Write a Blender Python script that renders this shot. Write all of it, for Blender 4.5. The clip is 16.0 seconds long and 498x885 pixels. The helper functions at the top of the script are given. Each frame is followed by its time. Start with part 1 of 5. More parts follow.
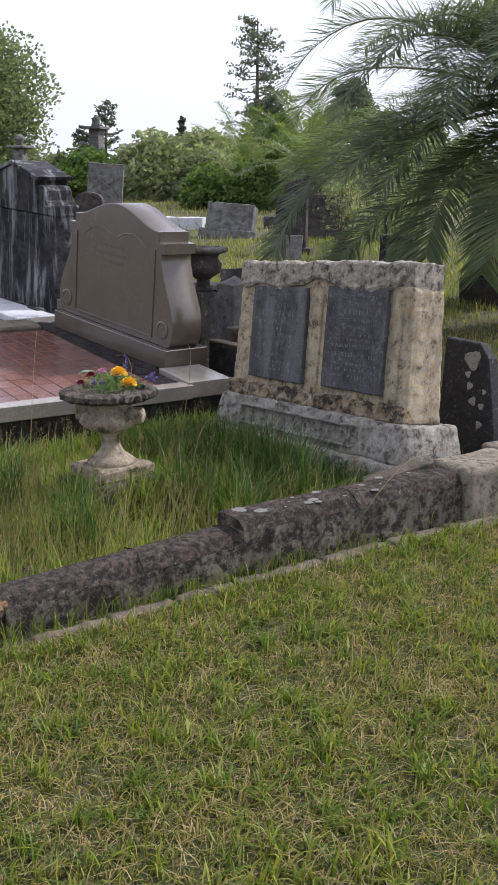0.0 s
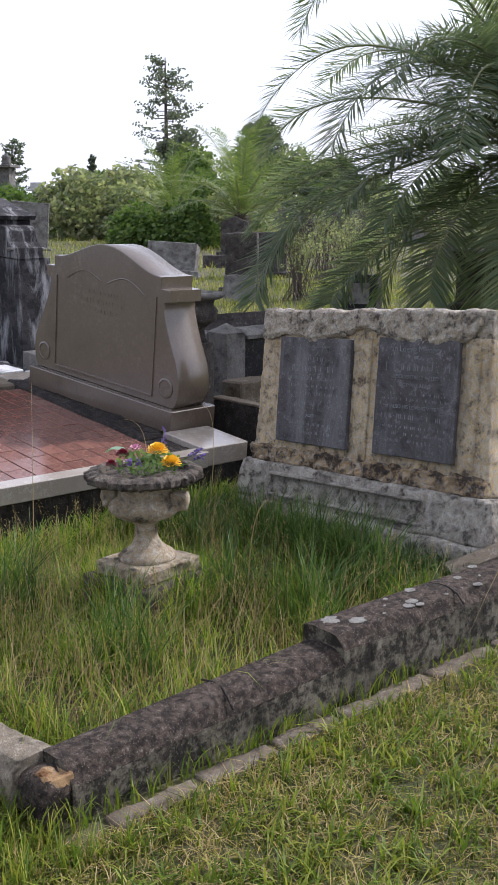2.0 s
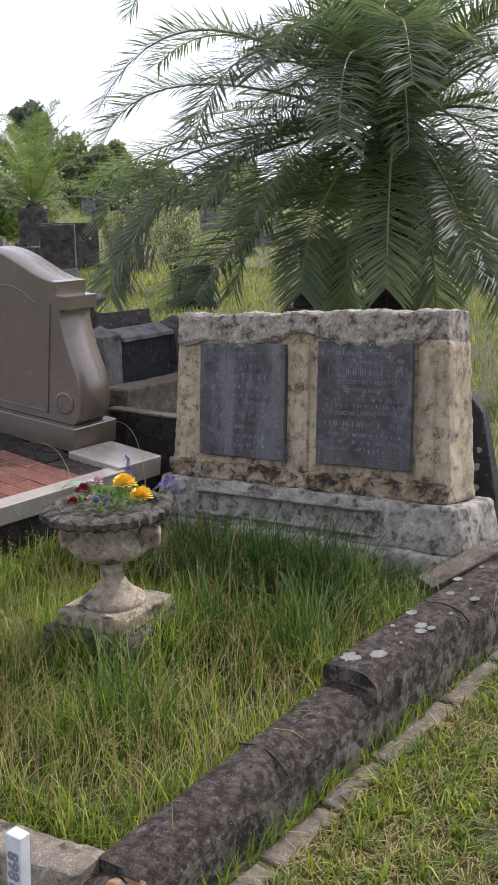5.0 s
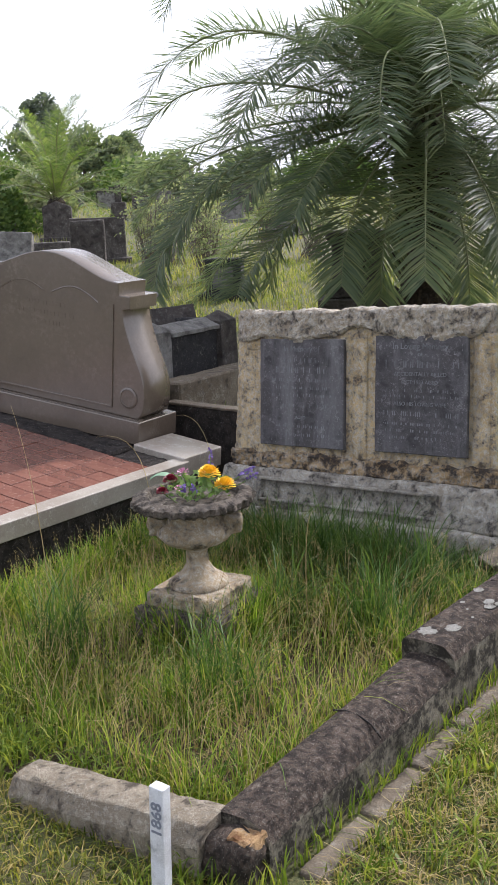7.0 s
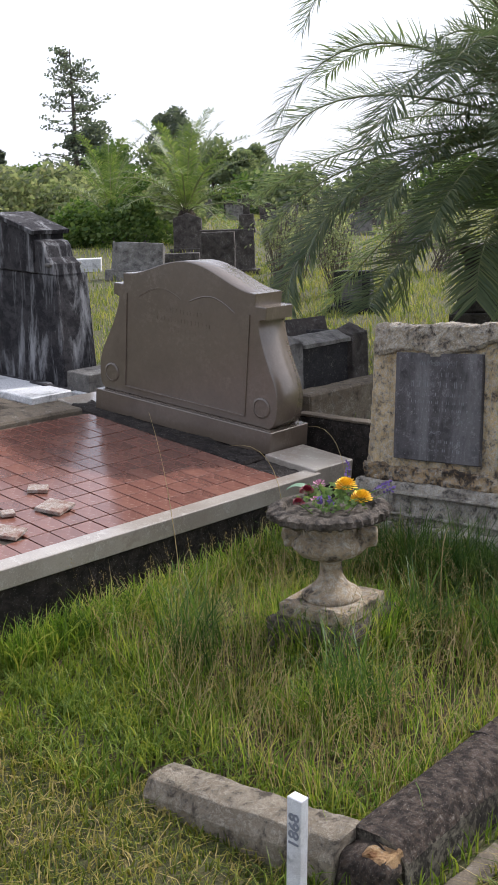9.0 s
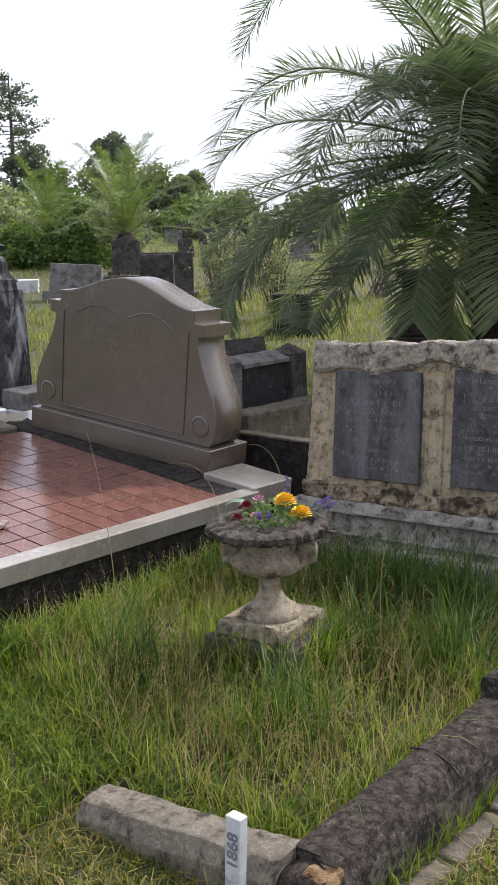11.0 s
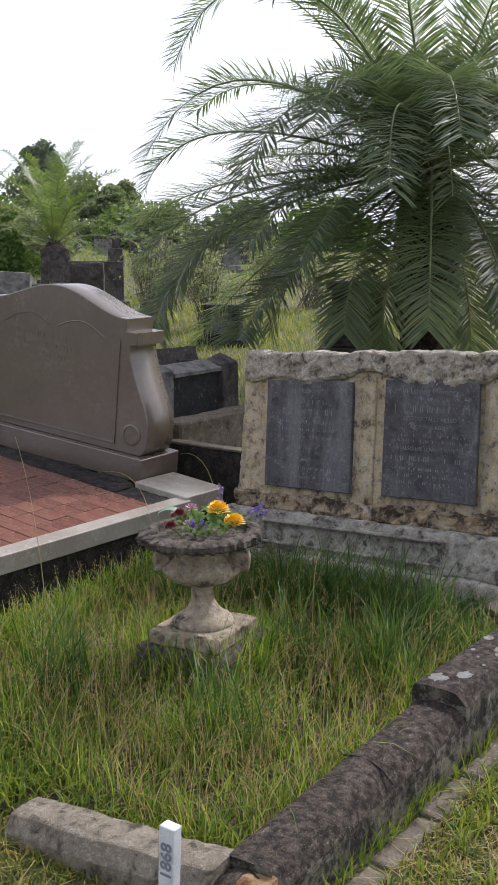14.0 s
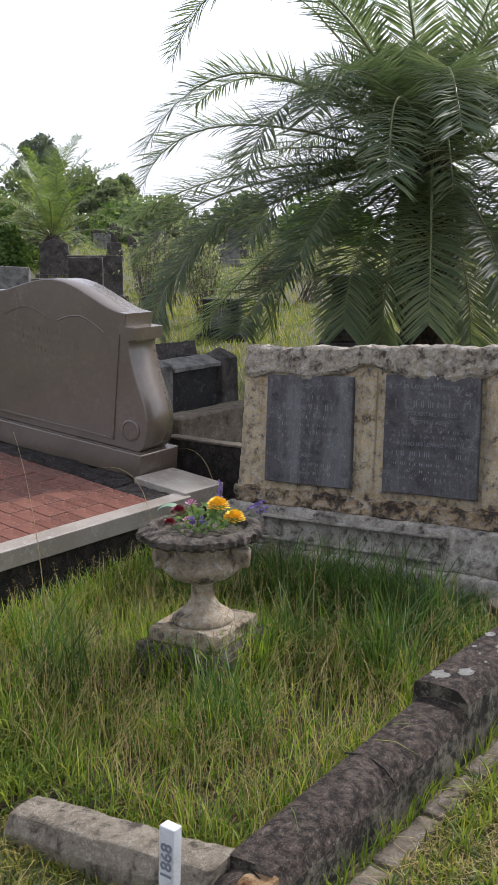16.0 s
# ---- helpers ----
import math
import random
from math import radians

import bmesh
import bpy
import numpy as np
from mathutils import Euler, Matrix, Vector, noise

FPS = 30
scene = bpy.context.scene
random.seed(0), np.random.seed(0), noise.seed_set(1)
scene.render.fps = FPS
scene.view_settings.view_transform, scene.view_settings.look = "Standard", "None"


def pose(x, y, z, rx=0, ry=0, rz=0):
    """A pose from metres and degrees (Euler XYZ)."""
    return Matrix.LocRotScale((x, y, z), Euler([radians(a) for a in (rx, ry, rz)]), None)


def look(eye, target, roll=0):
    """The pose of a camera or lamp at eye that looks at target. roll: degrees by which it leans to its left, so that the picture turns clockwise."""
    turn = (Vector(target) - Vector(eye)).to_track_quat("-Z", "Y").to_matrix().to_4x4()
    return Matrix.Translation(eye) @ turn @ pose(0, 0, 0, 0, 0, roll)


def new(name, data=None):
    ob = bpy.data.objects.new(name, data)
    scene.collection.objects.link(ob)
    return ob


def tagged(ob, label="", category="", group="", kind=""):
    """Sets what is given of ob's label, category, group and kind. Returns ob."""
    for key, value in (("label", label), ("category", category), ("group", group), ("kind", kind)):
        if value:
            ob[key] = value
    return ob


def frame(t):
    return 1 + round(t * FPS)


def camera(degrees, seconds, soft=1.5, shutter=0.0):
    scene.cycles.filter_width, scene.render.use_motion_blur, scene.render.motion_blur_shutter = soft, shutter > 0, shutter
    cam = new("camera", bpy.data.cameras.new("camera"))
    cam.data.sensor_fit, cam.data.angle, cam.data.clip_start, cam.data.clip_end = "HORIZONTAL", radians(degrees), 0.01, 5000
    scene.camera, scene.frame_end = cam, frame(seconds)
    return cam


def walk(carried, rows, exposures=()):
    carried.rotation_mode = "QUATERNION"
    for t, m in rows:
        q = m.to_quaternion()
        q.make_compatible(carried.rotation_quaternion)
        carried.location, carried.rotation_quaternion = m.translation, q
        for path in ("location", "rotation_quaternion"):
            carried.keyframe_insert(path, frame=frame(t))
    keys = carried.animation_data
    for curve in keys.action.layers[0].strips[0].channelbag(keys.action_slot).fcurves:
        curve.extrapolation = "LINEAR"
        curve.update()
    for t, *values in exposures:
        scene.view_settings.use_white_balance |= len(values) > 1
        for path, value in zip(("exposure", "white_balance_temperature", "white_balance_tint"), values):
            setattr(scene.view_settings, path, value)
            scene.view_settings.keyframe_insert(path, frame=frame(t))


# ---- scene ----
cam = camera(27.0, 16.0)
PATH = [
    (0, (4.705, -3.399, 1.646), (3.13, -2.259, 1.176), 0.5),
    (0.5, (4.45, -3.454, 1.623), (2.903, -2.286, 1.129), -0.4),
    (1, (4.246, -3.453, 1.619), (2.711, -2.272, 1.122), 0.5),
    (1.5, (3.943, -3.375, 1.649), (2.455, -2.094, 1.271), -0.0),
    (2, (3.71, -3.384, 1.65), (2.229, -2.101, 1.248), -0.0),
    (2.5, (3.51, -3.479, 1.703), (2.149, -2.068, 1.306), -2.1),
    (3, (3.352, -3.48, 1.706), (2.061, -2.006, 1.306), -1.6),
    (3.5, (3.175, -3.435, 1.734), (1.934, -1.908, 1.376), -4.7),
    (3.7, (3.122, -3.44, 1.708), (1.899, -1.912, 1.296), -3.2),
    (5.8, (2.982, -3.788, 1.743), (1.811, -2.227, 1.307), -0.8),
    (6, (3.009, -3.843, 1.757), (1.824, -2.299, 1.299), -0.7),
    (6.5, (2.976, -3.884, 1.754), (1.739, -2.382, 1.29), -1.4),
    (7, (2.958, -3.911, 1.788), (1.768, -2.369, 1.333), -2.2),
    (7.5, (2.928, -3.94, 1.789), (1.63, -2.481, 1.356), -2.4),
    (8, (2.921, -3.937, 1.794), (1.55, -2.54, 1.385), -2.3),
    (8.5, (2.909, -3.946, 1.788), (1.514, -2.581, 1.354), -1.8),
    (9, (2.906, -3.958, 1.79), (1.541, -2.559, 1.365), -1.9),
    (9.5, (2.91, -3.966, 1.795), (1.594, -2.521, 1.37), -1.9),
    (9.7, (2.914, -3.961, 1.793), (1.612, -2.505, 1.364), -1.9),
    (11.8, (2.861, -3.93, 1.725), (1.592, -2.425, 1.373), -0.6),
    (12, (2.861, -3.935, 1.73), (1.604, -2.42, 1.376), -0.5),
    (12.5, (2.861, -3.934, 1.724), (1.666, -2.371, 1.363), 0.3),
    (13, (2.865, -3.938, 1.73), (1.685, -2.365, 1.368), 0.0),
    (13.5, (2.863, -3.936, 1.727), (1.685, -2.36, 1.367), 0.0),
    (14, (2.861, -3.937, 1.73), (1.683, -2.361, 1.371), 0.0),
    (14.5, (2.863, -3.931, 1.729), (1.686, -2.354, 1.373), -0.0),
    (15, (2.854, -3.921, 1.724), (1.69, -2.337, 1.356), 0.2),
    (15.5, (2.851, -3.922, 1.73), (1.695, -2.335, 1.349), 0.2),
    (16, (2.845, -3.918, 1.731), (1.669, -2.343, 1.361), -0.1),
]
walk(cam, [(t, look(eye, target, roll)) for t, eye, target, roll in PATH], [(0, 0.10, 5750, 18), (1, 0.12, 5750, 18), (2, 0.22, 5750, 18), (3.0, 0.16, 5750, 18), (3.7, 0.17, 5750, 18), (6.0, 0.46, 5850, 18), (7.5, 0.50, 5900, 16), (8.5, 0.28, 5900, 16), (9.2, 0.18, 5900, 16), (16, 0.17, 5850, 16)])

# ---- world and light ----
world = bpy.data.worlds.new("sky")
scene.world = world
world.use_nodes = True
wn = world.node_tree.nodes
wl = world.node_tree.links
wn.clear()
SUN_ELEV, SUN_AZ = radians(43), radians(6)   # azimuth from +y towards +x
sky = wn.new("ShaderNodeTexSky")
sky.sky_type = 'NISHITA'
sky.sun_disc = False
sky.sun_elevation = SUN_ELEV
sky.sun_rotation = SUN_AZ
sky.air_density, sky.dust_density, sky.ozone_density = 1.2, 6.0, 1.0
bg_sky = wn.new("ShaderNodeBackground")
bg_sky.inputs["Strength"].default_value = 0.05
bg_cloud = wn.new("ShaderNodeBackground")
bg_cloud.inputs["Color"].default_value = (0.97, 0.98, 1.0, 1)
bg_cloud.inputs["Strength"].default_value = 0.88
add = wn.new("ShaderNodeAddShader")
wo = wn.new("ShaderNodeOutputWorld")
wl.new(sky.outputs[0], bg_sky.inputs["Color"])
wl.new(bg_sky.outputs[0], add.inputs[0])
wl.new(bg_cloud.outputs[0], add.inputs[1])
wl.new(add.outputs[0], wo.inputs["Surface"])

sun_data = bpy.data.lights.new("sun", 'SUN')
sun_data.energy = 4.6
sun_data.angle = radians(3)
sun_data.color = (1.0, 0.95, 0.86)
sun_ob = new("sun", sun_data)
to_sun = Vector((math.sin(SUN_AZ) * math.cos(SUN_ELEV), math.cos(SUN_AZ) * math.cos(SUN_ELEV), math.sin(SUN_ELEV)))
sun_ob.matrix_world = look(to_sun * 50, (0, 0, 0))

# ---- materials ----
def nodes_of(name):
    m = bpy.data.materials.new(name)
    m.use_nodes = True
    nt = m.node_tree
    return m, nt, nt.nodes["Principled BSDF"]


def ramp(nt, src, stops):
    r = nt.nodes.new("ShaderNodeValToRGB")
    el = r.color_ramp.elements
    while len(el) < len(stops):
        el.new(0.5)
    for e, (p, c) in zip(el, stops):
        e.position = p
        e.color = (*c, 1) if len(c) == 3 else c
    nt.links.new(src, r.inputs[0])
    return r.outputs[0]


def tex(nt, scale, detail=6, rough=0.6, kind="noise", coord=None, dist=0.0):
    if kind == "noise":
        n = nt.nodes.new("ShaderNodeTexNoise")
        n.inputs["Detail"].default_value = detail
        n.inputs["Roughness"].default_value = rough
        n.inputs["Distortion"].default_value = dist
        out = n.outputs["Fac"]
    else:
        n = nt.nodes.new("ShaderNodeTexVoronoi")
        out = n.outputs["Distance"]
    n.inputs["Scale"].default_value = scale
    nt.links.new(coord, n.inputs["Vector"])
    return out


def mix(nt, fac, a, b, mode='MIX'):
    m = nt.nodes.new("ShaderNodeMix")
    m.data_type = 'RGBA'
    m.blend_type = mode
    for sock, v in ((m.inputs[0], fac), (m.inputs[6], a), (m.inputs[7], b)):
        if isinstance(v, bpy.types.NodeSocket):
            nt.links.new(v, sock)
        elif isinstance(v, (int, float)):
            sock.default_value = v
        else:
            sock.default_value = (*v, 1)
    return m.outputs[2]


def bump(nt, bsdf, height, strength=0.5, distance=0.01):
    b = nt.nodes.new("ShaderNodeBump")
    b.inputs["Strength"].default_value = strength
    b.inputs["Distance"].default_value = distance
    nt.links.new(height, b.inputs["Height"])
    nt.links.new(b.outputs[0], bsdf.inputs["Normal"])


def obj_coord(nt, stretch=None):
    c = nt.nodes.new("ShaderNodeTexCoord").outputs["Object"]
    if stretch:
        mp = nt.nodes.new("ShaderNodeMapping")
        mp.inputs["Scale"].default_value = stretch
        nt.links.new(c, mp.inputs[0])
        return mp.outputs[0]
    return c


def stone(name, base, stain, pale, stain_amt=0.4, pale_amt=0.35, scale=5.0, rough=0.9, relief=0.6, streaks=0.0, spots=0.0, streak_col=None, grit=1.0, soft=1.0):
    """Weathered masonry: base tone, dark algae patches, pale lichen crust, fine grit and optional run-down streaks.
    stain_amt and pale_amt are about the shares of the surface that they cover."""
    m, nt, b = nodes_of(name)
    c = obj_coord(nt)
    mp = nt.nodes.new("ShaderNodeMapping")
    mp.inputs["Location"].default_value = (3.1, 7.7, 1.9)
    nt.links.new(c, mp.inputs[0])
    c2 = mp.outputs[0]
    big = tex(nt, scale, 9, 0.68, coord=c, dist=0.3)
    mid = tex(nt, scale * 3.3, 8, 0.72, coord=c2, dist=0.2)
    fine = tex(nt, scale * 20, 4, 0.75, coord=c)
    broad = tex(nt, scale * 0.45, 3, 0.5, coord=c2)
    col = mix(nt, ramp(nt, fine, [(0.32, (0, 0, 0)), (0.68, (1, 1, 1))]), [v * (1 - 0.34 * grit) for v in base], [min(1, v * (1 + 0.28 * grit)) for v in base])
    col = mix(nt, ramp(nt, broad, [(0.38, (0, 0, 0)), (0.62, (1, 1, 1))]), mix(nt, 1.0, col, (0.78, 0.76, 0.74), 'MULTIPLY'), col)
    tp = 0.5 + (0.5 - pale_amt) * 0.24
    pm = ramp(nt, mix(nt, 0.35, mid, fine), [(tp - 0.025 * soft, (0, 0, 0)), (tp + 0.035 * soft, (0.85,) * 3)])
    col = mix(nt, pm, col, mix(nt, ramp(nt, fine, [(0.35, (0, 0, 0)), (0.65, (1, 1, 1))]), [v * 0.75 for v in pale], pale))
    ts = 0.5 + (0.5 - stain_amt) * 0.26
    sm = ramp(nt, mix(nt, 0.18, mix(nt, 0.42, big, mid), fine), [(ts - 0.03 * soft, (0, 0, 0)), (ts + 0.035 * soft, (0.93,) * 3)])
    col = mix(nt, sm, col, stain)
    if streaks:
        sc = obj_coord(nt, (5, 5, 0.8))
        sk = ramp(nt, tex(nt, 1.5, 8, 0.7, coord=sc, dist=0.5), [(0.50, (0, 0, 0)), (0.66, (streaks,) * 3)])
        col = mix(nt, sk, col, streak_col or stain)
    if spots:
        v = tex(nt, scale * 4, kind="voronoi", coord=c)
        col = mix(nt, ramp(nt, v, [(0.10, (spots,) * 3), (0.17, (0, 0, 0))]), col, pale)
    nt.links.new(col, b.inputs["Base Color"])
    b.inputs["Roughness"].default_value = rough
    if rough > 0.7:
        b.inputs["Specular IOR Level"].default_value = 0.2
    elif rough < 0.3:
        b.inputs["Specular IOR Level"].default_value = 0.8
    bump(nt, b, mix(nt, 0.4, mid, fine), relief, 0.02)
    return m


def plain(name, col, rough=0.6, var=0.25, scale=30, metal=0.0, relief=0.2, dist=0.003):
    m, nt, b = nodes_of(name)
    c = obj_coord(nt)
    n = tex(nt, scale, 5, 0.6, coord=c)
    n2 = tex(nt, scale * 0.15, 4, 0.6, coord=c)
    k = mix(nt, 0.5, n, n2)
    nt.links.new(ramp(nt, k, [(0.3, [v * (1 - var) for v in col]), (0.7, [min(1, v * (1 + var)) for v in col])]), b.inputs["Base Color"])
    b.inputs["Roughness"].default_value = rough
    b.inputs["Metallic"].default_value = metal
    bump(nt, b, n, relief, dist)
    return m


def leaf(name, stops, rough=0.55, trans=0.35, scale=0.8, spec=0.2):
    """Foliage: colour varies blade by blade and in soft patches; some light passes through."""
    m, nt, b = nodes_of(name)
    g = nt.nodes.new("ShaderNodeNewGeometry").outputs["Random Per Island"]
    c = obj_coord(nt)
    n = tex(nt, scale, 4, 0.6, coord=c)
    f = mix(nt, 0.5, g, n)
    col = ramp(nt, f, stops)
    nt.links.new(col, b.inputs["Base Color"])
    b.inputs["Roughness"].default_value = rough
    b.inputs["Specular IOR Level"].default_value = spec
    t = nt.nodes.new("ShaderNodeBsdfTranslucent")
    nt.links.new(mix(nt, 1.0, col, (1.3, 1.35, 0.8), 'MULTIPLY'), t.inputs["Color"])
    ms = nt.nodes.new("ShaderNodeMixShader")
    ms.inputs[0].default_value = trans
    nt.links.new(b.outputs[0], ms.inputs[1])
    nt.links.new(t.outputs[0], ms.inputs[2])
    nt.links.new(ms.outputs[0], nt.nodes["Material Output"].inputs["Surface"])
    return m


M = {}
M["hs"] = stone("limewashed_sandstone", (0.63, 0.48, 0.265), (0.070, 0.052, 0.040), (0.66, 0.62, 0.53), 0.35, 0.50, 17, relief=1.0, streaks=0.55, streak_col=(0.13, 0.105, 0.080), soft=1.4)
M["hs_ledge"] = stone("spalled_sandstone", (0.42, 0.30, 0.165), (0.028, 0.021, 0.019), (0.58, 0.55, 0.48), 0.50, 0.45, 14, relief=1.0, soft=1.2)
M["hs_cap"] = stone("rough_sandstone", (0.43, 0.36, 0.26), (0.048, 0.038, 0.031), (0.68, 0.64, 0.56), 0.40, 0.52, 18, relief=1.0, soft=1.3)
M["hs_base"] = stone("grey_lichened_stone", (0.42, 0.375, 0.30), (0.042, 0.036, 0.031), (0.66, 0.63, 0.56), 0.42, 0.50, 18, relief=1.0, streaks=0.5, streak_col=(0.075, 0.065, 0.055), soft=1.4)
M["slate"] = stone("slate_plaque", (0.088, 0.082, 0.085), (0.034, 0.032, 0.033), (0.29, 0.28, 0.28), 0.36, 0.25, 14, 0.75, 0.35, streaks=0.4, spots=0.5, streak_col=(0.23, 0.225, 0.225), soft=1.5)
M["letter"] = plain("worn_lettering", (0.135, 0.136, 0.140), 0.8, 0.7, 25)
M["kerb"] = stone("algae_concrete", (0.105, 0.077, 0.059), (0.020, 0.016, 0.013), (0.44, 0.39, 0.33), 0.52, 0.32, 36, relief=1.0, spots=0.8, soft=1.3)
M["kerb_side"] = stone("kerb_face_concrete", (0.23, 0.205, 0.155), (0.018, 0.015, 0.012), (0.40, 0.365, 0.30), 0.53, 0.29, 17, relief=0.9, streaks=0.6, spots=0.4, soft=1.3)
M["kerb_front"] = stone("grey_concrete", (0.29, 0.245, 0.18), (0.060, 0.048, 0.037), (0.50, 0.45, 0.36), 0.38, 0.40, 22, relief=0.9, spots=0.5, soft=1.3)
M["lichen"] = stone("pale_lichen", (0.27, 0.265, 0.235), (0.09, 0.08, 0.07), (0.40, 0.39, 0.36), 0.28, 0.4, 40, relief=0.8)
M["broken"] = stone("broken_concrete", (0.40, 0.26, 0.13), (0.16, 0.075, 0.03), (0.52, 0.47, 0.38), 0.4, 0.25, 20, relief=0.9)
M["edging"] = stone("edging_concrete", (0.155, 0.128, 0.094), (0.050, 0.040, 0.030), (0.27, 0.245, 0.205), 0.35, 0.3, 8)
M["urn"] = stone("cast_stone", (0.40, 0.31, 0.20), (0.050, 0.038, 0.028), (0.64, 0.59, 0.49), 0.38, 0.46, 19, relief=0.9, soft=1.4)
M["urn_dark"] = stone("blackened_cast_stone", (0.15, 0.125, 0.10), (0.028, 0.024, 0.021), (0.40, 0.37, 0.32), 0.45, 0.30, 26, relief=0.9, soft=1.2)
M["granite"] = stone("brown_polished_stone", (0.116, 0.092, 0.070), (0.085, 0.065, 0.050), (0.155, 0.128, 0.10), 0.3, 0.25, 2.5, 0.22, 0.03, grit=0.25, soft=2)
M["terrazzo"] = stone("cream_terrazzo", (0.33, 0.295, 0.25), (0.25, 0.21, 0.175), (0.40, 0.37, 0.32), 0.25, 0.3, 7, 0.15, 0.02, grit=0.3)
M["mortar"] = stone("dark_mortar", (0.042, 0.035, 0.030), (0.014, 0.012, 0.011), (0.30, 0.28, 0.25), 0.5, 0.20, 22, spots=0.55)
M["dark"] = stone("blackened_cement", (0.050, 0.047, 0.049), (0.015, 0.014, 0.016), (0.33, 0.33, 0.33), 0.5, 0.12, 5, relief=0.5, streaks=0.8, streak_col=(0.33, 0.33, 0.335))
M["dark2"] = stone("black_lichened_stone", (0.085, 0.074, 0.066), (0.022, 0.019, 0.017), (0.34, 0.33, 0.30), 0.42, 0.25, 9, relief=0.8, soft=1.8)
M["white"] = stone("white_marble", (0.56, 0.56, 0.56), (0.22, 0.22, 0.22), (0.70, 0.70, 0.70), 0.25, 0.4, 4, 0.45, 0.15)
M["grey"] = stone("old_grey_stone", (0.19, 0.18, 0.165), (0.050, 0.046, 0.043), (0.36, 0.36, 0.34), 0.42, 0.35, 9, relief=0.7, soft=1.8)
M["blackg"] = stone("black_granite", (0.030, 0.029, 0.030), (0.012, 0.012, 0.013), (0.16, 0.15, 0.13), 0.3, 0.22, 12, 0.85, 0.5)
M["soil"] = stone("dry_thatch", (0.085, 0.064, 0.034), (0.030, 0.023, 0.014), (0.19, 0.15, 0.08), 0.4, 0.35, 14, relief=1.0)
M["paint"] = stone("white_painted_wood", (0.62, 0.63, 0.65), (0.30, 0.31, 0.32), (0.75, 0.75, 0.75), 0.22, 0.3, 30, 0.6, 0.4)
M["ink"] = plain("grey_number_paint", (0.15, 0.16, 0.19), 0.7, 0.5, 40)

TURF = [(0.24, (0.034, 0.052, 0.009)), (0.42, (0.095, 0.122, 0.016)), (0.56, (0.195, 0.195, 0.028)), (0.66, (0.28, 0.225, 0.070)), (0.80, (0.37, 0.29, 0.14))]
TALL = [(0.20, (0.030, 0.068, 0.010)), (0.42, (0.100, 0.175, 0.016)), (0.60, (0.215, 0.295, 0.032)), (0.76, (0.36, 0.34, 0.070)), (0.90, (0.43, 0.30, 0.12))]
M["turf"] = leaf("turf_blades", TURF, 0.6, 0.38, scale=5.5)
M["clump"] = leaf("clump_blades", [(0.3, (0.070, 0.115, 0.014)), (0.55, (0.145, 0.195, 0.024)), (0.75, (0.26, 0.265, 0.042))], 0.5, 0.42, scale=4.0)
M["tall"] = leaf("tall_grass_blades", TALL, 0.5, 0.42, scale=3.2)
# darker green than the other grass: the headstone's shade put into the colour
M["tussock_shade"] = leaf("shaded_tussock_blades", [(0.2, (0.022, 0.052, 0.012)), (0.5, (0.058, 0.110, 0.020)), (0.8, (0.14, 0.185, 0.040))], 0.5, 0.35, scale=3.0)
M["meadow"] = leaf("meadow_blades", [(0.25, (0.085, 0.125, 0.026)), (0.5, (0.20, 0.225, 0.050)), (0.75, (0.35, 0.31, 0.11))], 0.6, 0.42, scale=0.8)
M["straw"] = leaf("dry_stalks", [(0.3, (0.20, 0.145, 0.065)), (0.7, (0.37, 0.295, 0.15))], 0.6, 0.3, scale=3)
# grey-green leaflets, made paler to carry the veil of backlit haze in their colour
M["palm"] = leaf("hazed_palm_leaflets", [(0.25, (0.076, 0.108, 0.066)), (0.55, (0.130, 0.166, 0.096)), (0.8, (0.21, 0.230, 0.130))], 0.45, 0.58, scale=0.6, spec=0.3)
M["palm_young"] = leaf("young_palm_leaflets", [(0.25, (0.068, 0.108, 0.034)), (0.55, (0.135, 0.189, 0.054)), (0.8, (0.230, 0.270, 0.081))], 0.4, 0.4, scale=0.4)
M["rib"] = plain("palm_midrib", (0.16, 0.17, 0.07), 0.45)
M["trunk"] = stone("fibrous_trunk", (0.075, 0.055, 0.040), (0.02, 0.016, 0.014), (0.15, 0.12, 0.09), 0.5, 0.3, 9, relief=1.0)
M["bark"] = plain("bark", (0.085, 0.068, 0.055), 0.9, 0.4, 12, relief=0.8, dist=0.02)
M["bush"] = leaf("bush_leaves", [(0.25, (0.044, 0.083, 0.021)), (0.5, (0.088, 0.142, 0.037)), (0.78, (0.156, 0.205, 0.064))], 0.45, 0.4, scale=1.2)
# scrub, tree and conifer greens are lightened: distance haze mixed into the leaf colour
M["scrub"] = leaf("hazed_scrub_leaves", [(0.25, (0.124, 0.150, 0.085)), (0.5, (0.202, 0.234, 0.130)), (0.78, (0.312, 0.305, 0.195))], 0.6, 0.5, scale=1.1)
M["wood"] = leaf("hazed_tree_leaves", [(0.25, (0.090, 0.123, 0.072)), (0.5, (0.150, 0.183, 0.105)), (0.78, (0.225, 0.247, 0.143))], 0.55, 0.5, scale=0.3)
M["conifer"] = leaf("hazed_conifer_needles", [(0.25, (0.075, 0.098, 0.083)), (0.55, (0.119, 0.140, 0.117)), (0.8, (0.163, 0.177, 0.144))], 0.6, 0.5, scale=0.3)
M["yellow"] = plain("yellow_petals", (0.82, 0.52, 0.015), 0.6, 0.12, 60)
M["red"] = plain("crimson_petals", (0.20, 0.012, 0.03), 0.5, 0.4, 60)
M["pink"] = plain("pink_petals", (0.50, 0.22, 0.33), 0.55, 0.3, 60)
M["purple"] = plain("lavender_florets", (0.16, 0.10, 0.30), 0.6, 0.35, 80)
